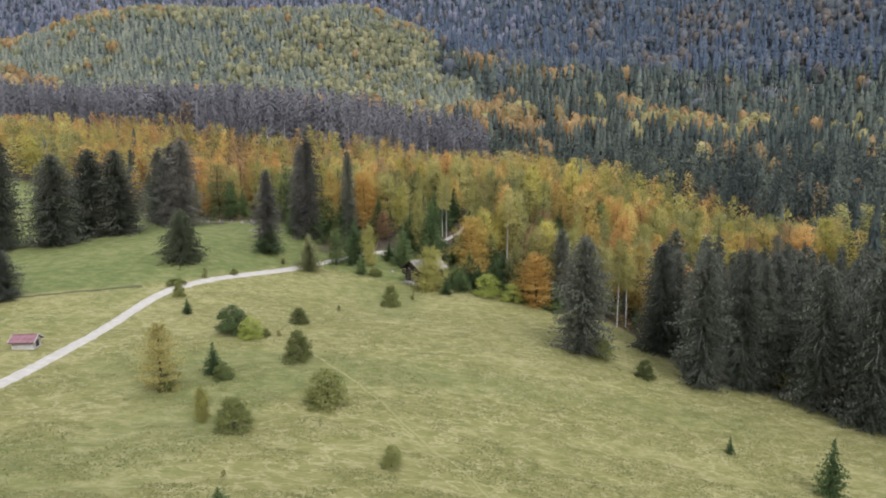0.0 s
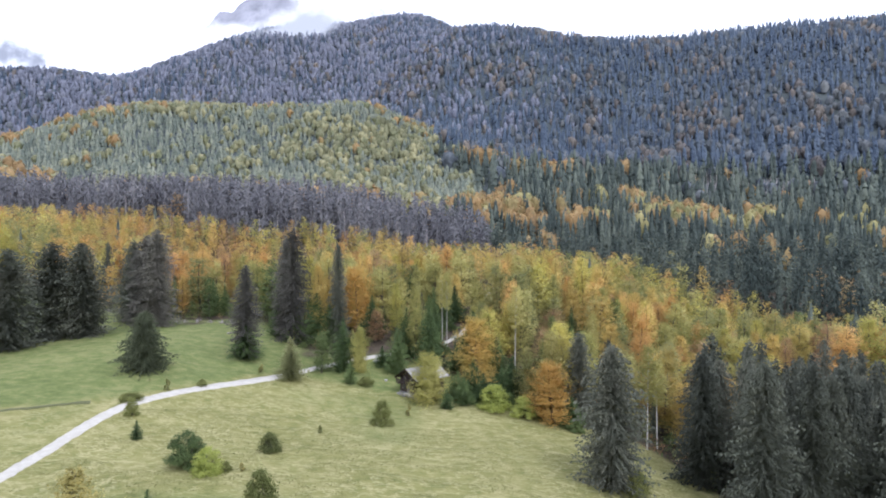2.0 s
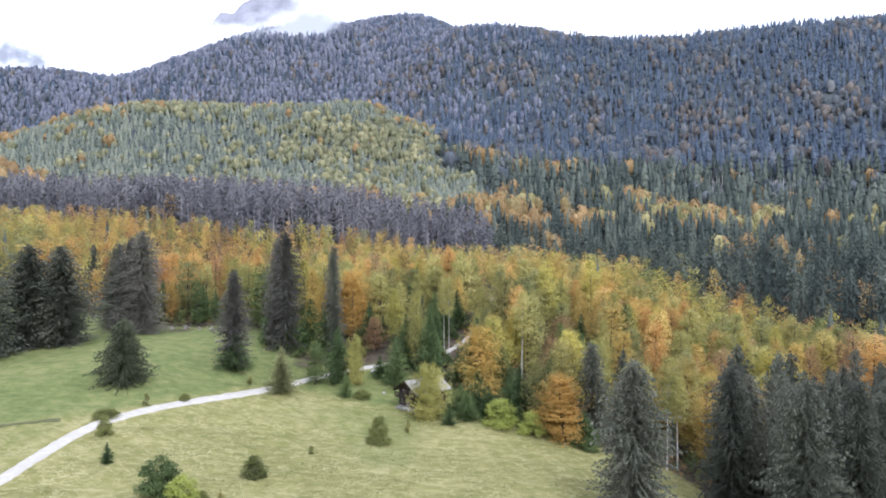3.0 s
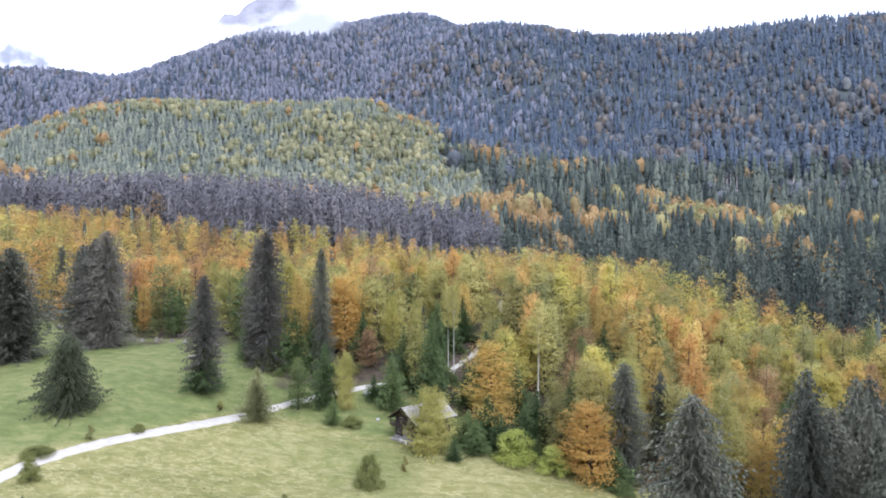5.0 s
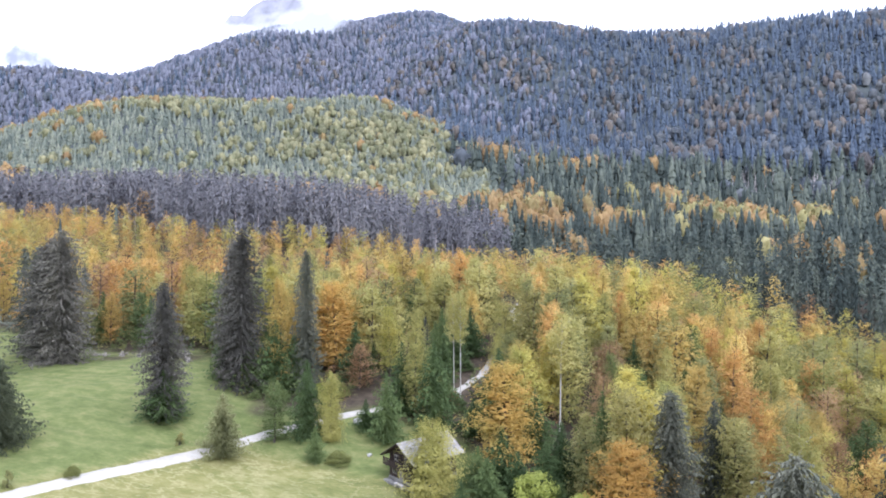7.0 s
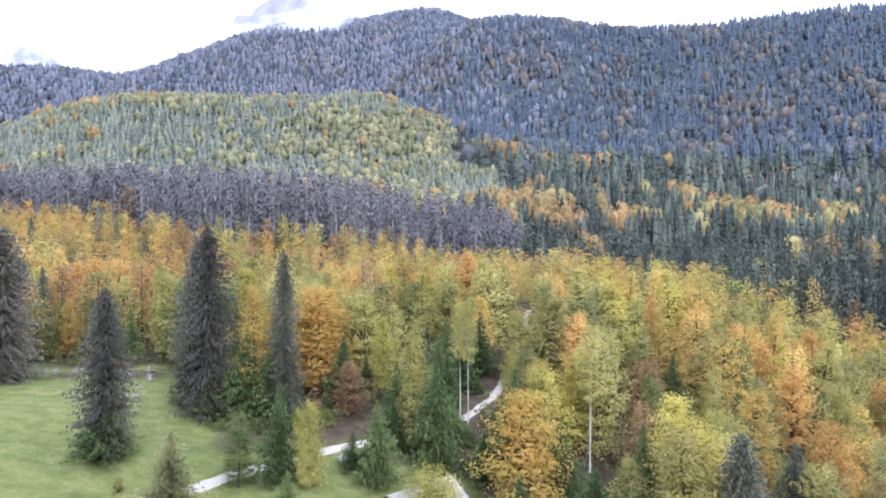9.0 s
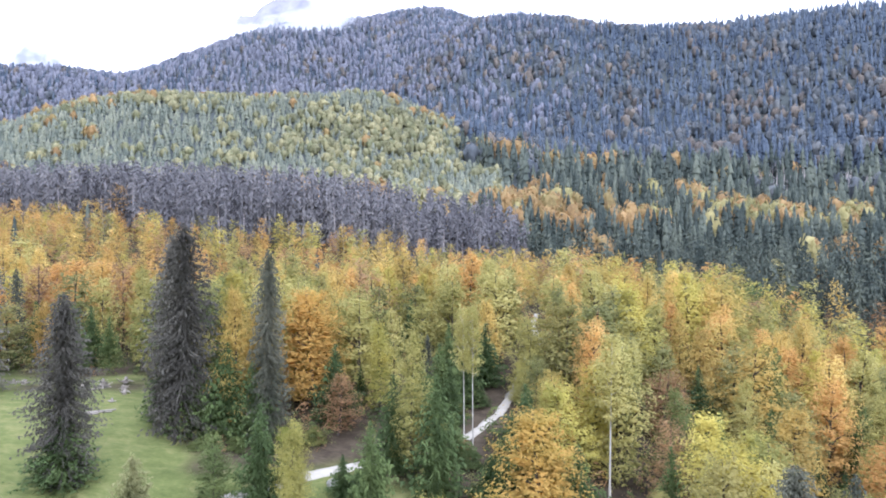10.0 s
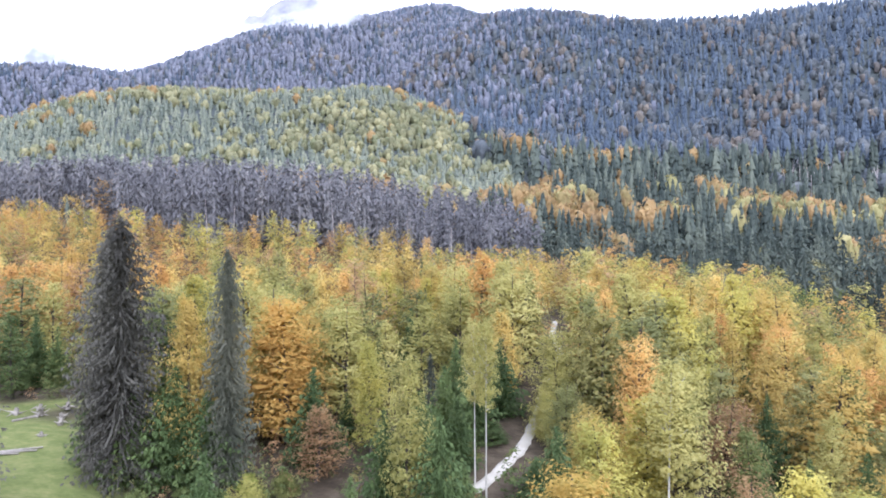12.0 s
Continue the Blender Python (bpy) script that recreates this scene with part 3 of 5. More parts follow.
def shrub_shapes(rng, h, w, lobes=14, per=60, leaf=0.2):
    """Several stems from the ground and a low uneven crown."""
    t = rng.random(lobes) ** 1.5
    turn = np.arange(lobes) * 2.4
    far = (w / 2) * (1 - 0.6 * t**2) * (0.06 + 0.86 * np.sqrt(rng.random(lobes)))
    c = np.stack([far * np.cos(turn), far * np.sin(turn), h * (0.03 + 0.78 * t)], 1)
    lr = w * rng.uniform(0.12, 0.2, lobes)
    d = rng.normal(size=(lobes, per, 3))
    d[..., 2] = np.abs(d[..., 2]) * 1.0 - 0.3
    d /= np.linalg.norm(d, axis=2)[..., None]
    at = c[:, None] + d * lr[:, None, None] * rng.uniform(0.4, 1.15, (lobes, per, 1)) * np.array([1, 1, 0.5 + 0.45 * h / w])
    at[..., 2] = np.maximum(at[..., 2], 0.03)
    facing = d + rng.normal(size=d.shape) * 0.3 + np.array([0, 0, 0.3])
    crown = leaves(rng, at.reshape(-1, 3), facing.reshape(-1, 3), leaf)
    stems = []
    for k in range(min(7, lobes)):
        stems.append(tube([(c[k, 0] * 0.1, c[k, 1] * 0.1, -0.1), (c[k, 0] * 0.5, c[k, 1] * 0.5, c[k, 2] * 0.5), c[k]], [0.014 * h, 0.01 * h, 0.005 * h], 5))
    return joined(stems), crown


PROTOS = {}


def tree_kind(key, shapes, bark, foliage, label, category="tree", group="", crown_name="crown", trunk_name="trunk"):
    """Registers a kind; its first planting builds the meshes, later ones copy them. size: height and width of the prototype."""
    PROTOS[key] = dict(shapes=shapes, bark=bark, foliage=foliage, label=label, category=category, group=group, names=(trunk_name, crown_name), root=None)


def plant(key, x, y, tall=1.0, wide=None, turn=None, label="", z=None):
    """A plant of that kind, scaled from its prototype."""
    kind = PROTOS[key]
    wide = tall if wide is None else wide
    turn = RNG.uniform(0, 360) if turn is None else turn
    z = ground_z(x, y) - 0.05 if z is None else z
    m = pose(x, y, z, 0, 0, turn) @ Matrix.Diagonal((wide, wide, tall, 1))
    if kind["root"] is None:
        root = new(kind["category"].replace(" ", "_") if kind["category"] != "tree" else key.split("-")[0], None)
        (tv, tf), (cv, cf) = kind["shapes"]
        part_np(kind["names"][0], tv, tf, kind["bark"], root)
        part_np(kind["names"][1], cv, cf, kind["foliage"], root)
        root.matrix_basis = m
        tagged(root, kind["label"], kind["category"], kind["group"])
        kind["root"] = root
        kind["plain"] = kind["label"]
        if label:
            tagged(root, label)
        return root
    ob = copy_thing(kind["root"], Matrix.Identity(4))
    ob.matrix_basis = m
    return tagged(ob, label or kind["plain"])


def seeded(n):
    return np.random.default_rng(n)


# broadleaved trees 16 m tall and 8 m wide, in the tints of autumn
TINTS = [("copper_beech", M_COPPER, "broadleaved beech with copper-orange autumn leaves in the mixed wood"),
         ("golden_beech", M_GOLD, "broadleaved beech with golden autumn leaves in the mixed wood"),
         ("yellow_maple", M_YELLOW, "maple with bright yellow autumn leaves in the mixed wood"),
         ("lime_tree", M_LIME, "broadleaved tree with yellow-green leaves in the mixed wood"),
         ("ash_tree", M_OLIVE, "broadleaved tree with olive-green leaves in the mixed wood"),
         ("withered_beech", M_TAN, "thin-crowned beech with withered brown leaves in the mixed wood"),
         ("alder", M_GREEN, "broadleaved tree with deep green leaves in the mixed wood")]
for n, (kind, foliage, label) in enumerate(TINTS):
    gaps = 0.35 if kind == "withered_beech" else 0.0
    for v in range(2):
        tree_kind(f"{kind}-near{v}", broadleaf_shapes(seeded(10 + 2 * n + v), 16, 8.8 + v, 0.05 + 0.05 * v, 160, 46, 0.215, 0.5 + 0.35 * v, gaps), M_BARK, foliage, label, "tree", "trees of the mixed wood")
        tree_kind(f"{kind}-deep{v}", broadleaf_shapes(seeded(40 + 2 * n + v), 16, 9.6 - v, 0.08, 110, 30, 0.29, 0.5 + 0.3 * v, gaps), M_BARK, foliage, label, "tree", "trees of the mixed wood")
for v in range(2):
    tree_kind(f"amber_beech-near{v}", broadleaf_shapes(seeded(75 + v), 16, 8.6, 0.02, 210, 56, 0.19, 0.5), M_BARK, M_AMBER, "great golden-orange beech at the edge of the wood", "tree", "trees of the mixed wood")
tree_kind("birch-tall", broadleaf_shapes(seeded(71), 20, 6.0, 0.5, 110, 40, 0.2, 0.6, 0.1, 0.4, 0.38), M_PALE_BARK, M_LIME, "tall slender tree with a bare white trunk and thin green crown", "tree", "pale-trunked trees")
tree_kind("oval_tree-hut", broadleaf_shapes(seeded(72), 10.5, 9.6, 0.0, 190, 75, 0.19, 0.42), M_BARK, M_HUT_TREE, "round yellow-green broadleaved tree standing before the wooden hut", "tree")
tree_kind("pale_tree-meadow", broadleaf_shapes(seeded(73), 9, 6.2, 0.02, 130, 60, 0.17, 0.8, 0.25, 0.5, 1.0, 0.0, 0.9), M_BARK, M_PALE_LEAF, "slender thin-leaved tree with pale yellow leaves in the meadow", "tree")
# conifers 24 m tall
for v in range(3):
    tree_kind(f"spruce-tall{v}", spruce_shapes(seeded(80 + v), 24, 3.5, 0.02, 1250, 0.5, 0.34, 0.34, 0.45, 0.5), M_BARK, M_SPRUCE, "tall dark green spruce with drooping boughs at the meadow's edge", "tree", "tall spruces")
    tree_kind(f"spruce-back{v}", spruce_shapes(seeded(180 + v), 24, 3.5, 0.02, 520, 0.5, 0.5, 0.6, 0.45, 0.5), M_BARK, M_SPRUCE, "tall dark green spruce standing in the edge of the forest", "tree", "tall spruces")
    tree_kind(f"grey_spruce-tall{v}", spruce_shapes(seeded(84 + v), 24, 3.5, 0.03, 1250, 0.6, 0.3, 0.3, 0.4, 0.55), M_BARK, M_GREY_SPRUCE, "tall grey-brown ageing spruce with sparse hanging boughs", "tree", "tall spruces")
    tree_kind(f"young_spruce-mid{v}", spruce_shapes(seeded(88 + v), 10, 2.2, 0.01, 340, 0.25, 0.32, 0.27), M_BARK, M_YOUNG_SPRUCE, "young fresh green spruce with full boughs to the ground", "tree", "young spruces")
tree_kind("weeping_spruce-lone", spruce_shapes(seeded(92), 12, 4.6, 0.01, 700, 0.8, 0.34, 0.26, 0.4), M_BARK, M_WEEP, "broad lone spruce with weeping boughs in the green pasture", "tree")
tree_kind("larch-small", spruce_shapes(seeded(95), 10, 2.7, 0.06, 420, 0.15, 0.36, 0.3, 0.75, 0.5, 10), M_BARK, M_LARCH, "small airy larch with olive needles beside the gravel road", "tree")
# shrubs 4 m tall and wide
for v, (foliage, label) in enumerate([(M_BUSH, "dense rounded olive-green bush in the rough meadow"), (M_FRESH, "rounded bright yellow-green bush in the rough meadow"), (M_GREEN, "dense dark green bush in the rough meadow")]):
    for s in range(2):
        tree_kind(f"bush-{v}{s}", shrub_shapes(seeded(100 + 2 * v + s), 4, 4.4, 60, 100, 0.14), M_BARK, foliage, label, "bush", "bushes of the meadow", "foliage", "stems")
tree_kind("sapling-a", shrub_shapes(seeded(110), 3, 1.6, 30, 60, 0.12), M_BARK, M_OLIVE, "small slender green sapling in the rough grass", "sapling", "saplings", "foliage", "stems")

# ---- ground, road, track ----
def spaced(inner, step, outer_lo, outer_hi, grow):
    """Grid lines: even in the middle, wider and wider outwards."""
    mid = list(np.arange(inner[0], inner[1] + 0.1, step))
    s, x = step, mid[-1]
    while x < outer_hi:
        s = min(s * grow, 60)
        x += s
        mid.append(x)
    s, x = step, mid[0]
    while x > outer_lo:
        s = min(s * grow, 60)
        x -= s
        mid.insert(0, x)
    return np.array(mid)


def build_ground():
    gx, gy = spaced((-90, 70), 1.1, -3200, 3200, 1.08), spaced((40, 175), 1.0, -1500, 4200, 1.07)
    X, Y = np.meshgrid(gx, gy, indexing="ij")
    Z = height(X, Y) + relief(X, Y)
    verts = np.stack([X, Y, Z], -1).reshape(-1, 3)
    ny = len(gy)
    i, j = np.meshgrid(np.arange(len(gx) - 1), np.arange(ny - 1), indexing="ij")
    a = (i * ny + j).ravel()
    me = mesh_np("ground", verts, np.stack([a, a + ny, a + ny + 1, a + 1], 1), M_GROUND)
    x, y = X.ravel(), Y.ravel()
    wob = (value_noise(x, y, 5.0) - 0.5) * 5
    litter = np.clip((y + wob - edge_at(WOOD_EDGE, x)) / 4 + 0.3, 0, 1)
    # bare earth round the uprooted stumps
    for ex, ey, er in ((-54.5, 189, 5.5), (-68, 187.5, 4.5), (-31, 166.5, 4)):
        litter = np.maximum(litter, np.clip(1.5 - 1.5 * np.hypot(x - ex, (y - ey) * 1.3) / er, 0, 0.85))
    # pasture beyond the road and the ditch is mown and greener
    ditch = np.interp(x, [-150, -84, -66, -56, -46, -38, -30, -15, 5, 60], [90, 118, 125, 129, 141, 150.5, 155, 151, 146, 140])
    lush = np.clip((y - ditch + (value_noise(x, y, 6.0) - 0.5) * 3) / 3 + 0.2, 0, 1) * 0.9
    lush = np.maximum(lush, 0.5 * np.clip((value_noise(x + 9, y, 18) - 0.6) * 5, 0, 1))
    # share of the painted haze tint, rising with distance
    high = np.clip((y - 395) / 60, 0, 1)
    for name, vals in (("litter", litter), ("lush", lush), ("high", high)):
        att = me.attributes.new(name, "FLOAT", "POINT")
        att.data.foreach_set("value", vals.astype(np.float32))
    me.polygons.foreach_set("use_smooth", np.ones(len(me.polygons), bool))
    return tagged(new("ground", me), "rough straw-coloured meadow, green pasture and forest floor", "ground", kind="structure")


build_ground()


def ribbon(name, line, half, lift, mat, label, ragged=0.25, category="road"):
    """A strip with a crowned, ragged profile that lies on the ground."""
    d = np.gradient(line, axis=0)
    d /= np.linalg.norm(d, axis=1)[:, None]
    side = np.stack([d[:, 1], -d[:, 0]], 1)
    n = len(line)
    rows = []
    for k, s in enumerate((-1.0, -0.86, -0.4, 0.0, 0.4, 0.86, 1.0)):
        wide = half * np.interp(line[:, 1], [150, 174], [1.0, 0.55]) * s + (RNG.normal(size=n) * ragged * 0.4 if abs(s) > 0.8 else 0)
        p = line + side * np.reshape(wide, (-1, 1))
        z = height(p[:, 0], p[:, 1]) + relief(p[:, 0], p[:, 1]) + (lift if abs(s) < 0.95 else -0.12) + 0.03 * (1 - s * s)
        rows.append(np.column_stack([p, z]))
    v = np.stack(rows, 1).reshape(-1, 3)
    i, k = np.meshgrid(np.arange(n - 1), np.arange(6), indexing="ij")
    a = (i * 7 + k).ravel()
    me = mesh_np(name, v, np.stack([a, a + 1, a + 8, a + 7], 1), mat)
    return tagged(new(name, me), label, category, kind="structure")


ribbon("road", ROAD_LINE, 1.25, 0.06, M_GRAVEL, "narrow pale gravel road winding from the meadow into the wood")
ribbon("footpath", smooth_line([(-27, 112), (-22, 101), (-18, 94), (-9.6, 83.2), (-2.6, 72.4), (2.9, 64.2), (6.3, 58.5), (10, 50), (14, 40)], 0.8), 0.24, 0.03, M_TRACK, "faint trodden track through rough grass", 0.2, "path")
# shallow ditch bank between rough meadow and pasture
ribbon("ditch_bank", smooth_line([(-130, 97), (-100, 110), (-84, 117.4), (-75, 121), (-66, 124.7), (-60, 127.2)], 0.8), 0.45, 0.14, plain_mat("dark_rank_grass", (0.06, 0.07, 0.03), (0.13, 0.13, 0.06), 1.0, 0.95), "dark line of rank grass along a ditch", 0.3, "ditch")


# ---- single trees and bushes of the meadow and its edge ----
taken = []


def stand(key, x, y, h, w=None, proto=(24, 7.8), label="", clear=2.0):
    ob = plant(key, x, y, h / proto[0], None if w is None else w / proto[1], None, label)
    taken.append((x, y, clear))
    return ob


TALL = (24, 6.1)
for n, (x, y, h, w) in enumerate([(26, 111.6, 21.6, 9.6), (42.6, 120.4, 21.9, 8), (44.8, 104.5, 23.8, 8.2), (52.3, 106.3, 24.5, 7.4), (62.5, 101.1, 24.2, 8.8), (67, 94.3, 26, 9),
                                  (27.5, 145.5, 18, 7), (47, 111, 22, 7), (56, 108, 23, 7), (60, 112, 24, 8), (72, 102, 25, 8), (76, 92, 25, 9), (82, 96, 26, 9), (46, 122, 21, 7)]):
    stand(f"spruce-tall{n % 3}", x, y, h, w, TALL, clear=3.5)
for n, (x, y, h, w) in enumerate([(-44.5, 159.3, 21, 6.6), (-75.6, 182.6, 26, 9.5), (-79.5, 185, 24.5, 9.5), (-86.8, 192.6, 23, 9.5), (-37.2, 172.6, 28, 8.2), (-98.5, 159, 23, 13), (-94.5, 168.5, 23.5, 13),
                                  (-88.4, 170.6, 23, 13), (-103.5, 163, 18.8, 5), (-108.5, 154, 28, 9), (-87, 169.6, 17.3, 7), (-83.6, 118, 9.8, 6.5), (-26.4, 174, 25, 4.8), (-39.5, 174.5, 26, 6.2)]):
    stand(f"grey_spruce-tall{n % 3}" if n in (0, 1, 2, 4, 13, 8) else f"spruce-tall{n % 3}", x, y, h, w, TALL, clear=3.5)
stand("weeping_spruce-lone", -59.7, 143.6, 12.1, 9.6, (12, 9.2))
YOUNG = (10, 3.2)
for n, (x, y, h, w) in enumerate([(-22.6, 160, 12, 5), (-20, 154.2, 5.1, 2.6), (-10.6, 161, 10.6, 4.6), (1, 144.8, 4.1, 2.2), (4.4, 147.8, 5.7, 4), (-30.8, 85.6, 4.9, 2.4), (39.4, 80, 2.7, 1.0),
                                  (48.3, 72.5, 7.6, 2.7), (-16.4, 49, 2.3, 1.6), (-46.7, 114.6, 3.2, 1.5), (6.5, 152, 8, 4.5), (8.6, 149.5, 6, 4), (-14.2, 163.5, 5, 3), (-36, 172.8, 9.5, 5.4), (-31.6, 173.4, 12.5, 6.2), (-34, 175.5, 12, 6), (-28.4, 173.6, 10, 5.4), (-41.5, 175.5, 9, 5), (12.5, 150.8, 7, 4.5), (14.8, 152.6, 9, 5), (25.2, 141.4, 6, 4.6), (3.2, 151.4, 5.4, 4), (-44.2, 158.4, 7.5, 6.4), (17.5, 152, 8, 4.6)]):
    stand(f"young_spruce-mid{n % 3}", x, y, h, w, YOUNG, clear=2.0)
stand("larch-small", -32.4, 151.6, 9.2, 6.4, (10, 5.4))
stand("pale_tree-meadow", -35.8, 80.8, 9.1, 7.6, (9, 6.2))
stand("oval_tree-hut", -3.0, 147.9, 10.8, 9.0, (10.5, 9.6), clear=4)
stand("oval_tree-hut", -19, 160, 10.7, 5.2, (10.5, 9.6), "small slender yellow-green tree beside the gravel road")
stand("alder-near0", -27, 157.6, 9.6, 5.4, (16, 8.8), "small conical olive-green tree beside the gravel road")
stand("withered_beech-near1", -17.5, 175.5, 8.5, 7, (16, 9.2), "spreading beech with withered tan leaves above the road", 3.5)
stand("amber_beech-near0", 7.4, 155.4, 16.4, 11.2, (16, 8.6), "large golden-orange beech at the wood's edge by the hut", 4.5)
stand("amber_beech-near1", 21.8, 141.8, 12.6, 10.4, (16, 8.6), "orange-brown beech at the edge of the meadow", 4)
stand("ash_tree-near1", 17.6, 149, 12.4, 6.5, (16, 9.2), "olive-green tree at the edge of the meadow", 3.5)
stand("oval_tree-hut", -26.3, 70.2, 4.2, 2.4, (10.5, 9.6), "thin little tree with sparse yellow-green leaves")
for x, y, h in ((16.7, 167, 20), (38.4, 136, 20), (40.7, 137.4, 17), (0.6, 174.5, 19), (-0.6, 176.5, 18)):
    stand("birch-tall", x, y, h, 3.6 if x < 5 else 6, (20, 6), clear=3.5)
    if x == 16.7:
        taken.append((15.9, 162.5, 3.5))
stand("amber_beech-near0", -23, 183, 18, 12.5, (16, 8.6), "great copper-orange beech rising above the road", 4.5)
stand("golden_beech-near1", -30.6, 175.5, 19.5, 7, (16, 9.2), "tall golden-green beech between dark spruces", 3)
stand("yellow_maple-near1", -12.4, 180, 14, 5, (16, 8), "slender bright yellow maple beside the forest road", 3)
stand("lime_tree-near1", -6.6, 167.5, 18, 5.4, (16, 8), "tall slender yellow-green tree behind the hut", 3)
stand("ash_tree-near0", 9.4, 180.6, 10, 6, (16, 8.8), "olive-green tree leaning over the forest road", 3)
stand("golden_beech-near0", 10.8, 171.5, 12.5, 7.5, (16, 8.8), "golden-olive beech beside the forest road", 3.5)
stand("lime_tree-near0", 9.0, 187.8, 13, 7.4, (16, 8.8), "small yellow-green tree at the bend of the forest road", 3)
stand("withered_beech-near0", 28, 183, 11, 7.5, (16, 7), "low beech with withered rust-brown leaves", 3.5)
for n, (x, y, h, w) in enumerate([(-3.5, 165, 14, 6), (2.8, 163.4, 6, 4), (6.8, 166, 13, 6), (-9, 168.6, 12, 5), (12, 160, 10, 5), (-18.5, 178.5, 11, 5), (-1.8, 171.4, 6, 4), (5.6, 174.2, 5, 3.6), (-2.6, 178.6, 8, 4.4), (-4.2, 182, 10, 5), (-0.8, 186.5, 9, 5), (2.4, 191, 10, 5), (-6.5, 178, 9, 5)]):
    stand(f"young_spruce-mid{n % 3}", x, y, h, w, YOUNG, clear=3.2)
# open sight of the road where it enters the wood
taken += [(1.5, 168.5, 4.4), (3.2, 173.5, 4.4), (5.0, 178.5, 4.0), (15.0, 158.5, 4.0)]
BUSH = (4, 4.8)
for n, (kind, x, y, h, w) in enumerate([(2, -35.3, 106.4, 5.2, 6.4), (1, -31.2, 103.2, 4.0, 4.8), (0, -29, 104.4, 1.5, 1.8), (0, -25.6, 113.8, 3.3, 4.0), (0, -20.6, 92.7, 5.0, 4.8), (0, -13.1, 76.2, 5.4, 6.2), (0, -21.8, 67.8, 4.1, 4.6),
                                        (0, -3.3, 61.6, 2.6, 2.5), (0, -10.9, 134.6, 5.0, 4.3), (2, -28.7, 83.8, 2.8, 3.2), (0, -52.1, 123.6, 3.3, 2.6), (0, -46.8, 140.2, 1.6, 2.2)]):
    stand(f"bush-{kind}{n % 2}", x, y, h, w, BUSH)
for n, (kind, x, y, h, w) in enumerate([(0, -16.7, 154.6, 1.8, 4.0), (1, 10.4, 146, 5.4, 7.6), (1, 16.2, 143.4, 4.4, 5.6), (0, 29.2, 109.6, 4.4, 4.0), (0, 34.9, 103.3, 3.4, 3.5), (2, -34.9, 80, 2.4, 2.6), (0, -55.5, 129.8, 1.4, 4.6), (2, -12.2, 166.3, 2.2, 3.6),
                                        (2, 13.5, 148.5, 3, 4), (1, -24, 173.6, 2, 2.6), (2, 25.5, 138.6, 2.6, 4), (2, 5, 149.6, 2.2, 3.4), (2, -26, 170.4, 2.2, 3.5), (0, -22.5, 171.8, 2, 3), (2, -29.4, 170.6, 1.8, 3), (0, -20, 173.4, 2.5, 3.5), (2, -34, 169.6, 1.6, 2.6),
                                        (2, -2.2, 174.4, 2.4, 3.8), (0, -3.8, 176.4, 2.6, 4), (2, 6.4, 178.6, 2.2, 3.4), (2, 7.2, 175.4, 3, 4), (0, 3.8, 169.4, 2.6, 4), (2, 0.4, 170.2, 2.4, 4), (0, 9, 182.5, 2.8, 4), (2, 1.2, 184.4, 2.6, 4.4), (0, -1.8, 180.6, 2.4, 4)]):
    stand(f"bush-{kind}{n % 2}", x, y, h, w, BUSH)
for x, y, h, w in [(-51.6, 135.8, 2.6, 1.5), (-6.4, 140.7, 2.9, 1.3), (-20.6, 126.4, 1.6, 1.1), (-26.9, 104.8, 1.5, 1.1), (-18.6, 56, 0.8, 0.7), (-39, 152.6, 2.2, 1.5)]:
    stand("sapling-a", x, y, h, w, (3, 2.0))

for x, y, h, w in [(7.7, 186.4, 6.5, 4.2), (9.9, 194.6, 7, 4.6), (8.4, 190.4, 5, 3.6)]:
    stand("oval_tree-hut", x, y, h, w, (10.5, 9.6), "low yellow-green tree at the bend of the forest road", 0.0)


# ---- the mixed wood: single trees in front, joined ones behind ----
def scatter(x0, x1, y0, y1, gap, seed):
    """Jittered places over a stretch of the plan."""
    rng = seeded(seed)
    gx, gy = np.meshgrid(np.arange(x0, x1, gap), np.arange(y0, y1, gap), indexing="ij")
    gx = gx + (np.arange(gx.shape[1]) % 2)[None, :] * gap * 0.5
    x = (gx + rng.uniform(-0.4, 0.4, gx.shape) * gap).ravel()
    y = (gy + rng.uniform(-0.4, 0.4, gy.shape) * gap).ravel()
    return x, y, rng


def pick_tint(rng, x, y):
    """Which autumn tint grows at a place: copper to the west and behind, green towards the middle."""
    warm = value_noise(x, y, 22) * 0.5 + value_noise(x + 50, y, 9) * 0.3 + rng.random() * 0.6
    warm += 0.16 * np.clip((-x - 45) / 25, 0, 1) + 0.1 * np.clip((y - 200) / 40, 0, 1) + 0.03 * np.clip((x - 8) / 30, 0, 1) - 0.12 - 0.16 * np.clip((x - 80) / 35, 0, 1)
    u = rng.random()
    if x > 12 and y < 196 and rng.random() < 0.5:
        return 4 if u < 0.42 else 6 if u < 0.6 else 5 if u < 0.65 else 1 if u < 0.86 else 0
    if -76 < x < -40 and y < 214 and rng.random() < 0.6:
        return 4 if u < 0.5 else 6 if u < 0.7 else 3
    if warm > 0.86:
        return 0 if u < 0.5 else 1 if u < 0.9 else 5
    if warm > 0.68:
        return 1 if u < 0.45 else 2 if u < 0.65 else 0 if u < 0.78 else 3 if u < 0.92 else 5
    if warm > 0.46:
        return 3 if u < 0.45 else 2 if u < 0.6 else 1 if u < 0.76 else 4 if u < 0.93 else 5
    return 4 if u < 0.4 else 3 if u < 0.82 else 6 if u < 0.9 else 2


def spruce_depth(x):
    """How far back the spruces of the eastern edge reach."""
    return np.interp(x, [34, 45, 60, 75, 110, 170], [0, 138, 150, 162, 172, 178])


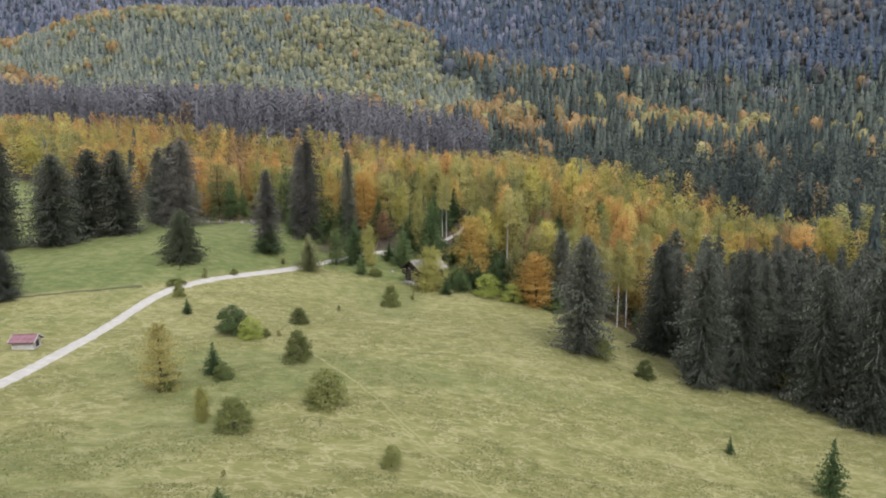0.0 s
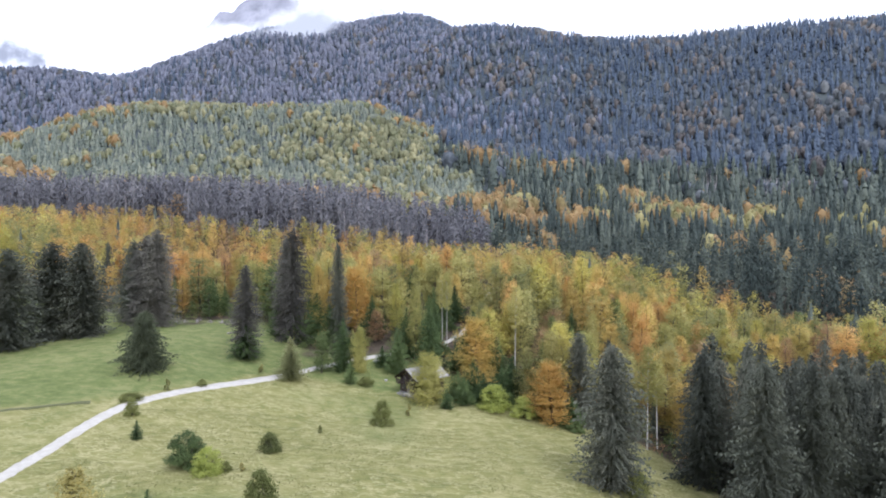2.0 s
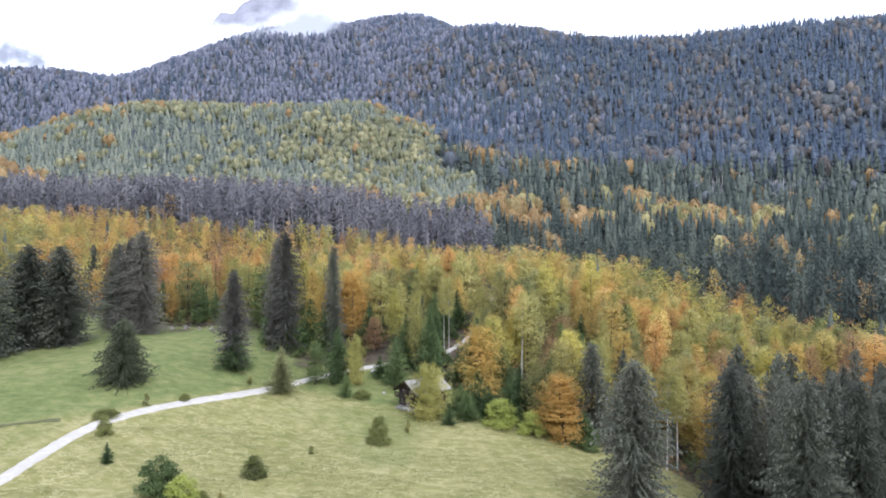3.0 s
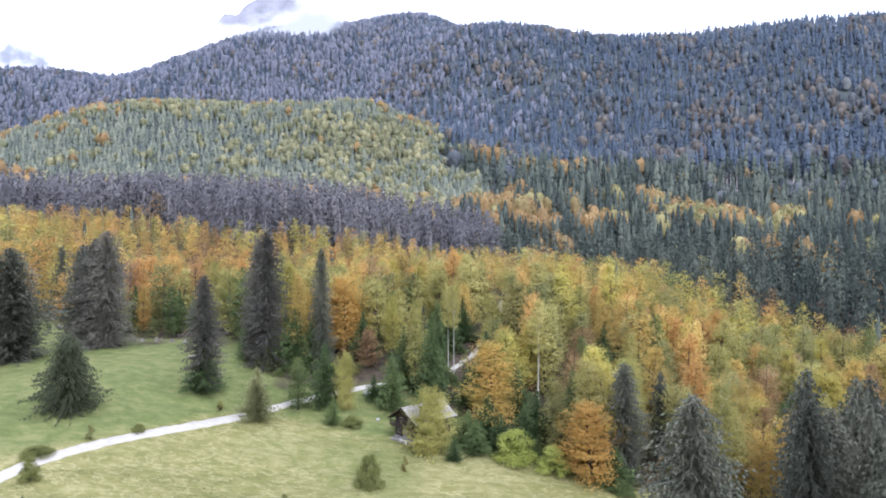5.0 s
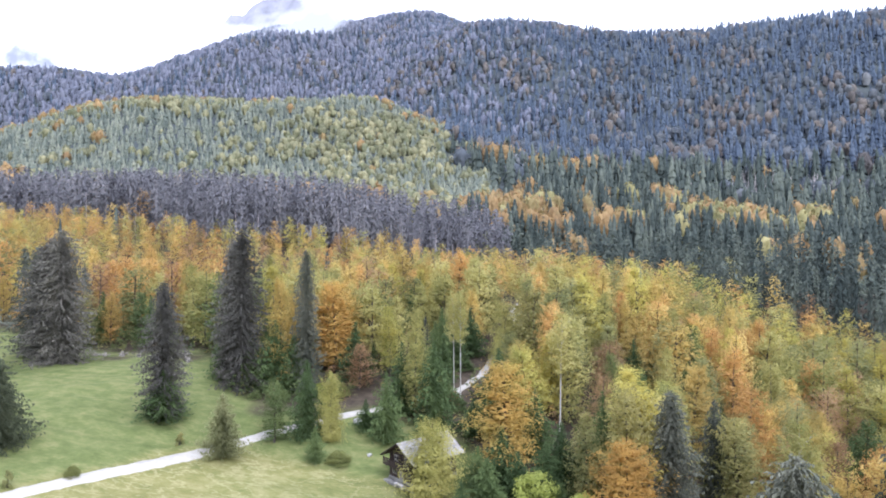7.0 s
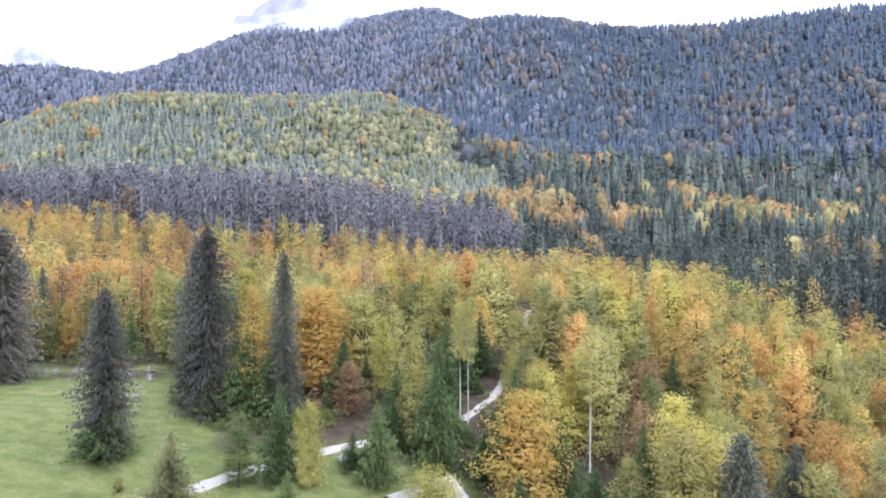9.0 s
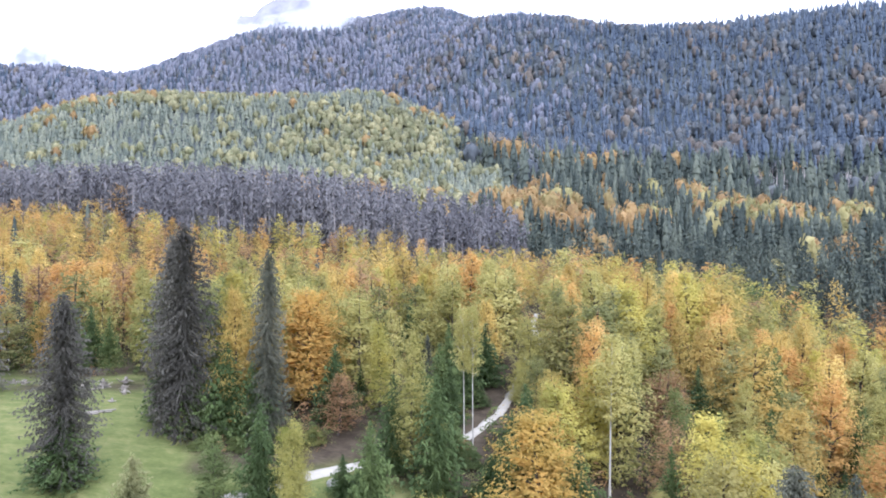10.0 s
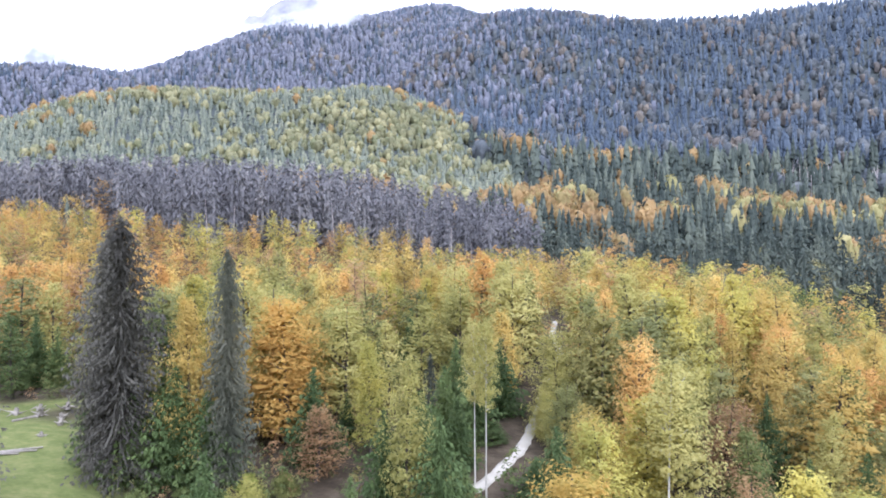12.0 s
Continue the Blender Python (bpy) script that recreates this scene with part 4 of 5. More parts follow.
def front_wood():
    x, y, rng = scatter(-112, 112, 96, 236, 5.9, 21)
    ok = (y > edge_at(WOOD_EDGE, x) + 1.5) & (road_gap(x, y) > 4.0) & (y > np.abs(x + 5) * 0.72 + 98)
    for px, py in zip(x[ok], y[ok]):
        if any((px - a) ** 2 + (py - b) ** 2 < c * c for a, b, c in taken):
            continue
        near = py < 184
        u = rng.random()
        west_edge = px < -28 and py < edge_at(WOOD_EDGE, px) + 10
        east_edge = px > 28 and py < max(edge_at(WOOD_EDGE, px) + 14, spruce_depth(px))
        if u < (0.3 if west_edge else 0.34 if east_edge else 0.012):
            # inside the broadleaved wood spruces stay below the canopy
            h = rng.uniform(15, 22) * (1.0 if west_edge or east_edge else 0.45)
            plant(f"{'grey_spruce-tall' if rng.random() < (0.05 if east_edge else 0.3) else 'spruce-back'}{rng.integers(3)}", px, py, h / 24, h / 24 * rng.uniform(0.8, 1.1))
        elif u < (0.5 if east_edge else 0.5 if west_edge else 0.13):
            h = rng.uniform(5, 12)
            plant(f"young_spruce-mid{rng.integers(3)}", px, py, h / 10, h / 10 * rng.uniform(0.9, 1.2))
        else:
            kind = TINTS[pick_tint(rng, px, py)][0]
            h = rng.uniform(12, 19)
            plant(f"{kind}-{'near' if near else 'deep'}{rng.integers(2)}", px, py, h / 16, h / 16 * rng.uniform(0.75, 1.2))


front_wood()


def unit_broadleaf(seed, lobes, per, leaf, tall=1.9, heart=0.5, lump=1.0):
    """A tree 1 high and 1 wide, for joined woods."""
    _, (v, f) = broadleaf_shapes(seeded(seed), tall, 1.0, 0.1, lobes, per, leaf, 0.7, 0.0, 0.3, 1.0, heart, lump)
    return v * [1, 1, 1 / tall], f


def unit_spruce(seed, boughs, base):
    """A spruce 1 high and 1 in radius with hanging twigs, for joined woods."""
    _, (v, f) = spruce_shapes(seeded(seed), 24, 3.4, base, boughs, 0.5, 1.15, 1.25, 0.6, 0.4, 9)
    v, f = joined([(v / [3.4, 3.4, 24], f), tube([(0, 0, -0.02), (0, 0, 0.6)], [0.05, 0.03], 3)])
    return v, f


def unit_crown(seed, rings, segs, flakes, leaf):
    """A rounded tree 1 high and 1 wide: a lumpy crown with loose leaf sprays round it."""
    rng = seeded(seed)
    rows = []
    for k in range(rings):
        e = math.pi * (0.06 + 0.9 * (1 - (k + 0.5) / rings))
        a = np.arange(segs) * 2 * np.pi / segs + 0.4 * k
        r = 0.5 * math.sin(e) ** 0.8 * rng.uniform(0.5, 1.1, segs)
        rows.append(np.stack([r * np.cos(a), r * np.sin(a), 0.5 + 0.47 * math.cos(e) * rng.uniform(0.85, 1.12, segs) + rng.uniform(-0.05, 0.05, segs)], 1))
    v = np.vstack(rows + [[[rng.normal() * 0.04, rng.normal() * 0.04, 1.0]]])
    f = []
    for k in range(rings - 1):
        for i in range(segs):
            p, q = k * segs + i, k * segs + (i + 1) % segs
            f += [(p, q, q + segs), (p, q + segs, p + segs)]
    f += [((rings - 1) * segs + i, (rings - 1) * segs + (i + 1) % segs, rings * segs) for i in range(segs)]
    d = rng.normal(size=(flakes, 3))
    d[:, 2] = np.abs(d[:, 2]) - 0.3
    d /= np.linalg.norm(d, axis=1)[:, None]
    at = d * [0.5, 0.5, 0.47] * rng.uniform(0.85, 1.2, (flakes, 1)) + [0, 0, 0.53]
    return joined([(v, np.array(f)), leaves(rng, at, d + rng.normal(size=d.shape) * 0.4, leaf)])


def far_wood(name, x, y, h, w, units, mat, label, rng):
    """One object of many trees, from unit shapes turned and scaled one by one."""
    if len(x) == 0:
        return
    z = height(x, y) - 0.2
    which, turn = rng.integers(len(units), size=len(x)), rng.uniform(0, 2 * np.pi, len(x))
    chunks = []
    for k, (uv, uf) in enumerate(units):
        m = which == k
        c, s = np.cos(turn[m])[:, None], np.sin(turn[m])[:, None]
        px = (uv[:, 0] * c - uv[:, 1] * s) * w[m][:, None] + x[m][:, None]
        py = (uv[:, 0] * s + uv[:, 1] * c) * w[m][:, None] + y[m][:, None]
        pz = uv[:, 2] * h[m][:, None] + z[m][:, None]
        n = int(m.sum())
        chunks.append((np.stack([px, py, pz], -1).reshape(-1, 3), (uf[None] + (np.arange(n) * len(uv))[:, None, None]).reshape(-1, 3)))
    v, f = joined(chunks)
    me = mesh_np(name, v, f, mat)
    own = np.concatenate([np.repeat(rng.random(int((which == k).sum())), len(uv)) for k, (uv, uf) in enumerate(units)])
    me.attributes.new("tree", "FLOAT", "POINT").data.foreach_set("value", own.astype(np.float32))
    tagged(new(name, me), label, "forest", kind="stuff")


MID_LEAF = [unit_broadleaf(200 + i, 50, 9, 0.045, 1.8, 0.3, 1.1) for i in range(7)]
FAR_LEAF = [unit_crown(210 + i, 4, 7, 62, 0.14) for i in range(7)]
TINY_LEAF = [unit_crown(220 + i, 3, 5, 14, 0.2) for i in range(6)]
MID_CONE = [unit_conifer(230 + i, 14, 8) for i in range(5)]
VALLEY_CONE = [unit_conifer(255 + i, 10, 6, 0.06, True, 0.6) for i in range(6)]
BARE_CONE = [unit_spruce(235 + i, 52, 0.14) for i in range(6)]
CLOSE_CONE = [unit_spruce(245 + i, 44, 0.03) for i in range(6)]
FAR_CONE = [unit_conifer(240 + i, 6, 5, 0.02, False, 0.62) for i in range(6)]
TINY_CONE = [unit_conifer(250 + i, 4, 3, 0.02, False, 0.65) for i in range(6)]


def in_view(x, y, margin=30):
    return np.abs(x) < (y + 20) * 0.78 + margin


def deep_wood():
    x, y, rng = scatter(-300, 300, 100, 335, 5.9, 31)
    front = (y < 236) & (y > np.abs(x + 5) * 0.72 + 98) & (np.abs(x) < 112)
    ok = (y > edge_at(WOOD_EDGE, x) + 2) & (y < edge_at(DARK_EDGE, x) + 4) & ~front & (road_gap(x, y) > 4) & in_view(x, y)
    ok &= ~((x > 40) & (y < spruce_depth(x)))
    x, y = x[ok], y[ok]
    pick = np.array([pick_tint(rng, a, b) for a, b in zip(x, y)])
    cone = rng.random(len(x)) < 0.02 + 0.4 * np.clip((x - 78) / 15, 0, 1) * np.clip((230 - y) / 20, 0, 1)
    h = rng.uniform(10, 19.5, len(x))
    # lower growth along the foot of the dark spruces
    rear = np.clip((70 - (edge_at(DARK_EDGE, x) - y)) / 40, 0, 1) * np.clip((25 - x) / 30, 0, 1)
    h *= 1 - 0.28 * rear
    for k, (kind, mat, _) in enumerate(TINTS):
        m = (pick == k) & ~cone
        far_wood(f"{kind}_wood", x[m], y[m], h[m], h[m] * rng.uniform(0.5, 0.68, m.sum()), MID_LEAF, mat, f"wood of {kind.replace('_', ' ')} trees in autumn colour, deep in the mixed forest", rng)
    m = cone
    far_wood("scattered_spruce_wood", x[m], y[m], h[m] * 1.2, h[m] * 0.17, MID_CONE, M_VALLEY, "scattered green spruces among autumn broadleaved trees", rng)


deep_wood()


def east_spruces():
    """Dense spruces behind the meadow's eastern edge."""
    x, y, rng = scatter(40, 175, 70, 180, 5.4, 33)
    front = (y > np.abs(x + 5) * 0.72 + 98) & (x < 112)
    gap = y - edge_at(WOOD_EDGE, x)
    ok = ~front & (gap > 2) & (gap < 60) & (y < spruce_depth(x)) & in_view(x, y)
    for px, py in zip(x[ok], y[ok]):
        if any((px - a) ** 2 + (py - b) ** 2 < c * c for a, b, c in taken):
            continue
        h = rng.uniform(17, 25)
        plant(f"spruce-back{rng.integers(3)}", px, py, h / 24, h / 24 * rng.uniform(0.85, 1.15))


east_spruces()


def understorey():
    """Low bushes and young growth that close the wood's foot."""
    x, y, rng = scatter(-115, 115, 94, 250, 2.5, 35)
    gap = y - edge_at(WOOD_EDGE, x)
    ok = (gap > 0.5) & (road_gap(x, y) > 2.8) & (rng.random(len(x)) < np.where(gap < 30, 0.9, 0.6)) & in_view(x, y)
    x, y = x[ok], y[ok]
    h = rng.uniform(1.2, 5.0, len(x))
    u = rng.random(len(x))
    for name, mat, m in (("green_undergrowth", M_GREEN, u < 0.45), ("olive_undergrowth", M_OLIVE, (u >= 0.45) & (u < 0.8)), ("brown_undergrowth", M_TAN, u >= 0.8)):
        far_wood(name, x[m], y[m], h[m], h[m] * 0.9, LOW_LEAF, mat, "low bushes and young growth on the forest floor", rng)


LOW_LEAF = [unit_broadleaf(260 + i, 14, 8, 0.075, 1.1, 0.0, 1.3) for i in range(4)]
understorey()


# groves of broadleaved trees in the valley's spruce forest: x, y, reach
GROVES = [(9, 463, 24), (-8, 476, 14), (30, 440, 18), (131, 508, 13), (158, 461, 18), (184, 449, 16), (57, 622, 16), (103, 608, 20), (13, 636, 13), (83, 430, 10), (48, 412, 8), (215, 470, 9)]


def grove_share(x, y):
    """How many of the trees at a place are broadleaved."""
    best = np.full(np.shape(x), 0.025)
    for gx, gy, reach in GROVES:
        best = np.maximum(best, 0.95 * np.clip(1.6 - 1.2 * np.hypot((x - gx) / 1.4, y - gy) / reach + (value_noise(x, y, 7) - 0.5) * 1.4, 0, 1))
    return best


def cleared(x, y, rng):
    """Windthrow on the mountain's foot, where few trees stand."""
    return (((x - 275) / 75) ** 2 + ((y - 592 - 0.35 * (x - 275)) / 26) ** 2 + (value_noise(x, y, 16) - 0.5) * 1.2 < 1) & (rng.random(len(x)) < 0.72)


def dark_band():
    x, y, rng = scatter(-420, 430, 150, 520, 4.9, 41)
    lo = edge_at(DARK_EDGE, x)
    hi = np.interp(x, [-420, -130, -20, 60, 150, 430], [420, 400, 395, 520, 520, 520]) + (value_noise(x, y, 16) - 0.5) * 44
    ok = (y > lo + 3) & (y < hi) & in_view(x, y) & (((x - 166) / 30) ** 2 + ((y - 334) / 20) ** 2 > 1)
    x, y = x[ok], y[ok]
    leaf = rng.random(len(x)) < grove_share(x, y)
    ok = ~cleared(x, y, rng) & (leaf | (x < 20) & (y < 405) | (rng.random(len(x)) < 0.6))
    x, y, leaf = x[ok], y[ok], leaf[ok]
    dusky = (x < 20) & (y < 405)
    close = y < 350
    h = np.where(dusky, rng.uniform(16, 28, len(x)), rng.uniform(15, 25, len(x)))
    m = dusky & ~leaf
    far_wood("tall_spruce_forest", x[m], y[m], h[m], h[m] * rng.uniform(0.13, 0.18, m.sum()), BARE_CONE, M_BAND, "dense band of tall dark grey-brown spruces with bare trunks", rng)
    m = ~dusky & ~leaf & (y < 385)
    far_wood("valley_edge_spruces", x[m], y[m], h[m], h[m] * rng.uniform(0.13, 0.18, m.sum()), CLOSE_CONE, M_VALLEY, "dark green spruces along the near side of the valley", rng)
    m = ~dusky & ~leaf & (y >= 385)
    far_wood("valley_spruce_forest", x[m], y[m], h[m], h[m] * rng.uniform(0.12, 0.18, m.sum()), VALLEY_CONE, M_VALLEY, "dense dark green spruce forest in the valley", rng)
    orange = leaf & (rng.random(len(x)) < np.where(x < 90, 0.85, 0.4))
    for name, m, mat, label in (("orange_beech_grove", orange, M_FAR_ORANGE, "groves of orange beeches among spruces"), ("yellow_maple_grove", leaf & ~orange, M_FAR_YELLOW, "groves of yellow maples among spruces")):
        far_wood(name, x[m & ~close], y[m & ~close], h[m & ~close] * 0.85, h[m & ~close] * 0.45, FAR_LEAF, mat, label, rng)
        far_wood(name, x[m & close], y[m & close], h[m & close] * 0.75, h[m & close] * 0.5, MID_LEAF, mat, label, rng)


dark_band()


def willow_thicket():
    """Low grey-green willows where the valley's floor is wet."""
    x, y, rng = scatter(135, 200, 318, 356, 4.4, 47)
    ok = ((x - 166) / 30) ** 2 + ((y - 338) / 14) ** 2 < 1
    x, y = x[ok], y[ok]
    far_wood("willow_thicket", x, y, rng.uniform(5, 8, len(x)), rng.uniform(5, 8, len(x)), MID_LEAF, M_WILLOW, "low thicket of grey-green willows between spruces", rng)


willow_thicket()


def hill_wood():
    x, y, rng = scatter(-620, 60, 390, 760, 4.5, 51)
    ok = (y > np.interp(x, [-420, -130, -20, 60], [418, 398, 393, 518])) & in_view(x, y, 40) & (x < 40 - (y - 400) * 0.15 + (value_noise(x, y, 30) - 0.5) * 60)
    x, y = x[ok], y[ok]
    patch = value_noise(x, y, 45) * 0.6 + value_noise(x, y, 15) * 0.4
    west = np.clip((-x - 280) / 120, 0, 1) + np.clip((470 - y) / 80, 0, 1) * 0.7
    glade = np.exp(-((x + 85) ** 2 + (y - 600) ** 2) / 50**2)
    low = np.clip((500 - y) / 60, 0, 1)
    leaf = rng.random(len(x)) < np.clip((patch - 0.5) * 1.5 + 0.12 + west * 0.25 + low * 0.3 + glade * 0.5, 0.05, 0.75)
    h = rng.uniform(4, 9.5, len(x)) * (1 + 0.1 * leaf + 0.7 * leaf * low)
    m = ~leaf
    far_wood("plantation_forest", x[m], y[m], h[m], h[m] * rng.uniform(0.26, 0.42, m.sum()), FAR_CONE, M_HAZY_PLANT, "young spruce plantation covering the rounded hill", rng)
    u = rng.random(len(x))
    m = leaf & (u < 0.99 - 0.5 * np.clip((-x - 260) / 100, 0, 1) - 0.2 * low - 0.3 * np.clip((y - 660) / 30, 0, 1))
    far_wood("yellow_hill_wood", x[m], y[m], h[m], h[m] * rng.uniform(0.55, 1.05, m.sum()), FAR_LEAF, M_HAZY_HILL_LEAF, "yellow-green broadleaved trees among the hill's plantation", rng)
    m = leaf & ~m
    far_wood("orange_hill_wood", x[m], y[m], h[m] * 1.2, h[m] * 0.85, FAR_LEAF, M_FAR_ORANGE, "orange broadleaved trees among the hill's plantation", rng)


hill_wood()


def mountain_wood():
    x, y, rng = scatter(-1250, 1000, 500, 1440, 6.6, 61)
    x, y = x + rng.uniform(-2.5, 2.5, len(x)), y + rng.uniform(-2.5, 2.5, len(x))
    hill = (x < 40 - (y - 400) * 0.15 + (value_noise(x, y, 30) - 0.5) * 60) & (y < 740 + (value_noise(x, y, 25) - 0.5) * 30)
    behind = (x < -120) & (x > -400) & (y < 880) & (y > 760)
    ok = ~hill & ~behind & (y > 520) & in_view(x, y, 50)
    ok &= ~cleared(x, y, rng) & (rng.random(len(x)) < np.interp(y, [520, 760, 800], [0.62, 0.78, 0.95]))
    x, y = x[ok], y[ok]
    patch = value_noise(x, y, 70) * 0.5 + value_noise(x, y, 24) * 0.5
    u = rng.random(len(x))
    leaf = u < np.where(y < 660, grove_share(x, y), np.clip((patch - 0.52) * 2.0, 0.02, 0.4))
    dusty = ~leaf & (u > np.where(y < 660, 0.95, 0.86 - 0.3 * np.clip((patch - 0.45) * 3, 0, 1)))
    # half-bare beeches, coloured pale blue for haze, cover much of the western flank
    flank = np.clip((200 - x) / 400, 0, 1) * np.clip((y - 740) / 60, 0, 1)
    bare = rng.random(len(x)) < flank * (0.3 + 0.75 * value_noise(x, y, 40))
    leaf, dusty = leaf & ~bare, dusty & ~bare
    h = rng.uniform(9, 19, len(x)) * (0.85 + 0.3 * value_noise(x + 30, y, 14)) * np.interp(y, [520, 640, 760], [1.4, 1.3, 0.95])
    near = y < 760
    # only the foot keeps plain needles; higher zones use the haze-tinted ones
    for tag, zone, cone, crown, needles in (("foot", y < 640, FAR_CONE, FAR_LEAF, M_VALLEY), ("lower", near & (y >= 640), FAR_CONE, FAR_LEAF, M_HAZY_SPRUCE), ("upper", ~near, TINY_CONE, TINY_LEAF, M_HAZY_SPRUCE)):
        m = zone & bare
        far_wood(f"{tag}_mountain_bare_beeches", x[m], y[m], h[m] * 0.9, h[m] * rng.uniform(0.4, 0.65, m.sum()), crown, M_HAZY_BARE_BEECH, "half-bare grey beeches on the mountain's western flank", rng)
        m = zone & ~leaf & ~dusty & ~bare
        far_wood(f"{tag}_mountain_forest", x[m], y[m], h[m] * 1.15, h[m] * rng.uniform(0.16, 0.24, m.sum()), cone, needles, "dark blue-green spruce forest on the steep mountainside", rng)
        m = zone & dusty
        far_wood(f"{tag}_mountain_mixed_wood", x[m], y[m], h[m] * 0.85, h[m] * rng.uniform(0.5, 0.75, m.sum()), crown, M_HAZY_MIX, "round grey-green crowns of mixed trees on the mountainside", rng)
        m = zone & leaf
        far_wood(f"{tag}_mountain_beeches", x[m], y[m], h[m] * 0.85, h[m] * rng.uniform(0.45, 0.72, m.sum()), crown, M_FAR_ORANGE if tag == "foot" else M_HAZY_BROWN, "brown autumn beeches scattered over the mountainside", rng)


mountain_wood()


# ---- the wooden hut ----
def slab_bm(corners, thick):
    """A plate from four top corners, given thickness downwards."""
    bm = bmesh.new()
    top = [bm.verts.new(c) for c in corners]
    low = [bm.verts.new((c[0], c[1], c[2] - thick)) for c in corners]
    bm.faces.new(top)
    bm.faces.new(low[::-1])
    for i in range(4):
        j = (i + 1) % 4
        bm.faces.new((top[j], top[i], low[i], low[j]))
    bmesh.ops.recalc_face_normals(bm, faces=bm.faces)
    return bm


def boarded_wall(root, length, rise, thick, mat, m, board=0.2):
    """A wall of lapped horizontal boards on a thin core, in the plane y = 0 of the pose m."""
    n = max(1, round(rise / board))
    wall = part("wall", moved(box_bm((length - 0.02, thick * 0.6, rise - 0.02), (0, 0, rise / 2)), m), mat, root)
    me = bpy.data.meshes.new("board")
    plank = box_bm((length, thick, rise / n - 0.015), (0, 0, 0), None, 0.006)
    plank.to_mesh(me)
    plank.free()
    me.materials.append(mat)
    for i in range(n):
        piece = new("board", me)
        piece.parent = wall
        piece.matrix_basis = m @ pose(0, 0, (i + 0.5) * rise / n)


def gable_bm(width, rise, thick):
    bm = bmesh.new()
    a = [bm.verts.new((x, y, z)) for y in (-thick / 2, thick / 2) for x, z in ((-width / 2, 0), (width / 2, 0), (0, rise))]
    bm.faces.new(a[:3])
    bm.faces.new(a[:2:-1])
    for i in range(3):
        j = (i + 1) % 3
        bm.faces.new((a[j], a[i], a[3 + i], a[3 + j]))
    bmesh.ops.recalc_face_normals(bm, faces=bm.faces)
    return bm


def moved(bm, m):
    bmesh.ops.transform(bm, matrix=m, verts=bm.verts)
    return bm


def roof_parts(root, length, half, eave, ridge, mat, courses, edge_mat, edge=0.14):
    """Two slopes of lapped courses, a ridge cap and barge boards. Ridge along x."""
    for side in (-1, 1):
        slope = part("roof_slope", slab_bm([(-length / 2, 0, ridge - 0.02), (length / 2, 0, ridge - 0.02), (length / 2, side * half, eave - 0.02), (-length / 2, side * half, eave - 0.02)], 0.1), M_DARK_WOOD, root)
        for c in range(courses):
            t0, t1 = c / courses, (c + 1.12) / courses
            z0, z1 = ridge + (eave - ridge) * t0, ridge + (eave - ridge) * t1
            part("shingle_course", slab_bm([(-length / 2 - 0.02, side * half * t0, z0 + 0.012), (length / 2 + 0.02, side * half * t0, z0 + 0.012), (length / 2 + 0.02, side * half * t1, z1 + 0.05), (-length / 2 - 0.02, side * half * t1, z1 + 0.05)], 0.035), mat, slope)
        for end in (-1, 1):
            x = end * (length / 2 + 0.05)
            part("barge_board", slab_bm([(x - 0.05, 0, ridge + 0.1), (x + 0.05, 0, ridge + 0.1), (x + 0.05, side * (half + 0.03), eave + 0.1), (x - 0.05, side * (half + 0.03), eave + 0.1)], edge), edge_mat, root)
    part("ridge_cap", box_bm((length + 0.1, 0.24, 0.06), (0, 0, ridge + 0.05), None, 0.02), mat, root)


def window_part(root, x, y, z, w, h, facing):
    """A framed pane with two shutters on a wall. facing: turn of the wall's outside."""
    m = pose(x, y, z, 0, 0, facing)
    win = part("window", moved(box_bm((w, 0.06, h)), m), M_GLASS, root, "dark window pane")
    for dx, dz, sx, sz in ((-w / 2, 0, 0.08, h + 0.16), (w / 2, 0, 0.08, h + 0.16), (0, h / 2, w, 0.08), (0, -h / 2, w, 0.08), (0, 0, 0.05, h)):
        part("frame", moved(box_bm((sx, 0.1, sz), (dx, -0.02, dz)), m), M_LOG, win)
    for s in (-1, 1):
        part("shutter", moved(box_bm((w * 0.5, 0.05, h + 0.1), (s * (w * 0.78), -0.04, 0), None, 0.01), m), M_DARK_WOOD, root)


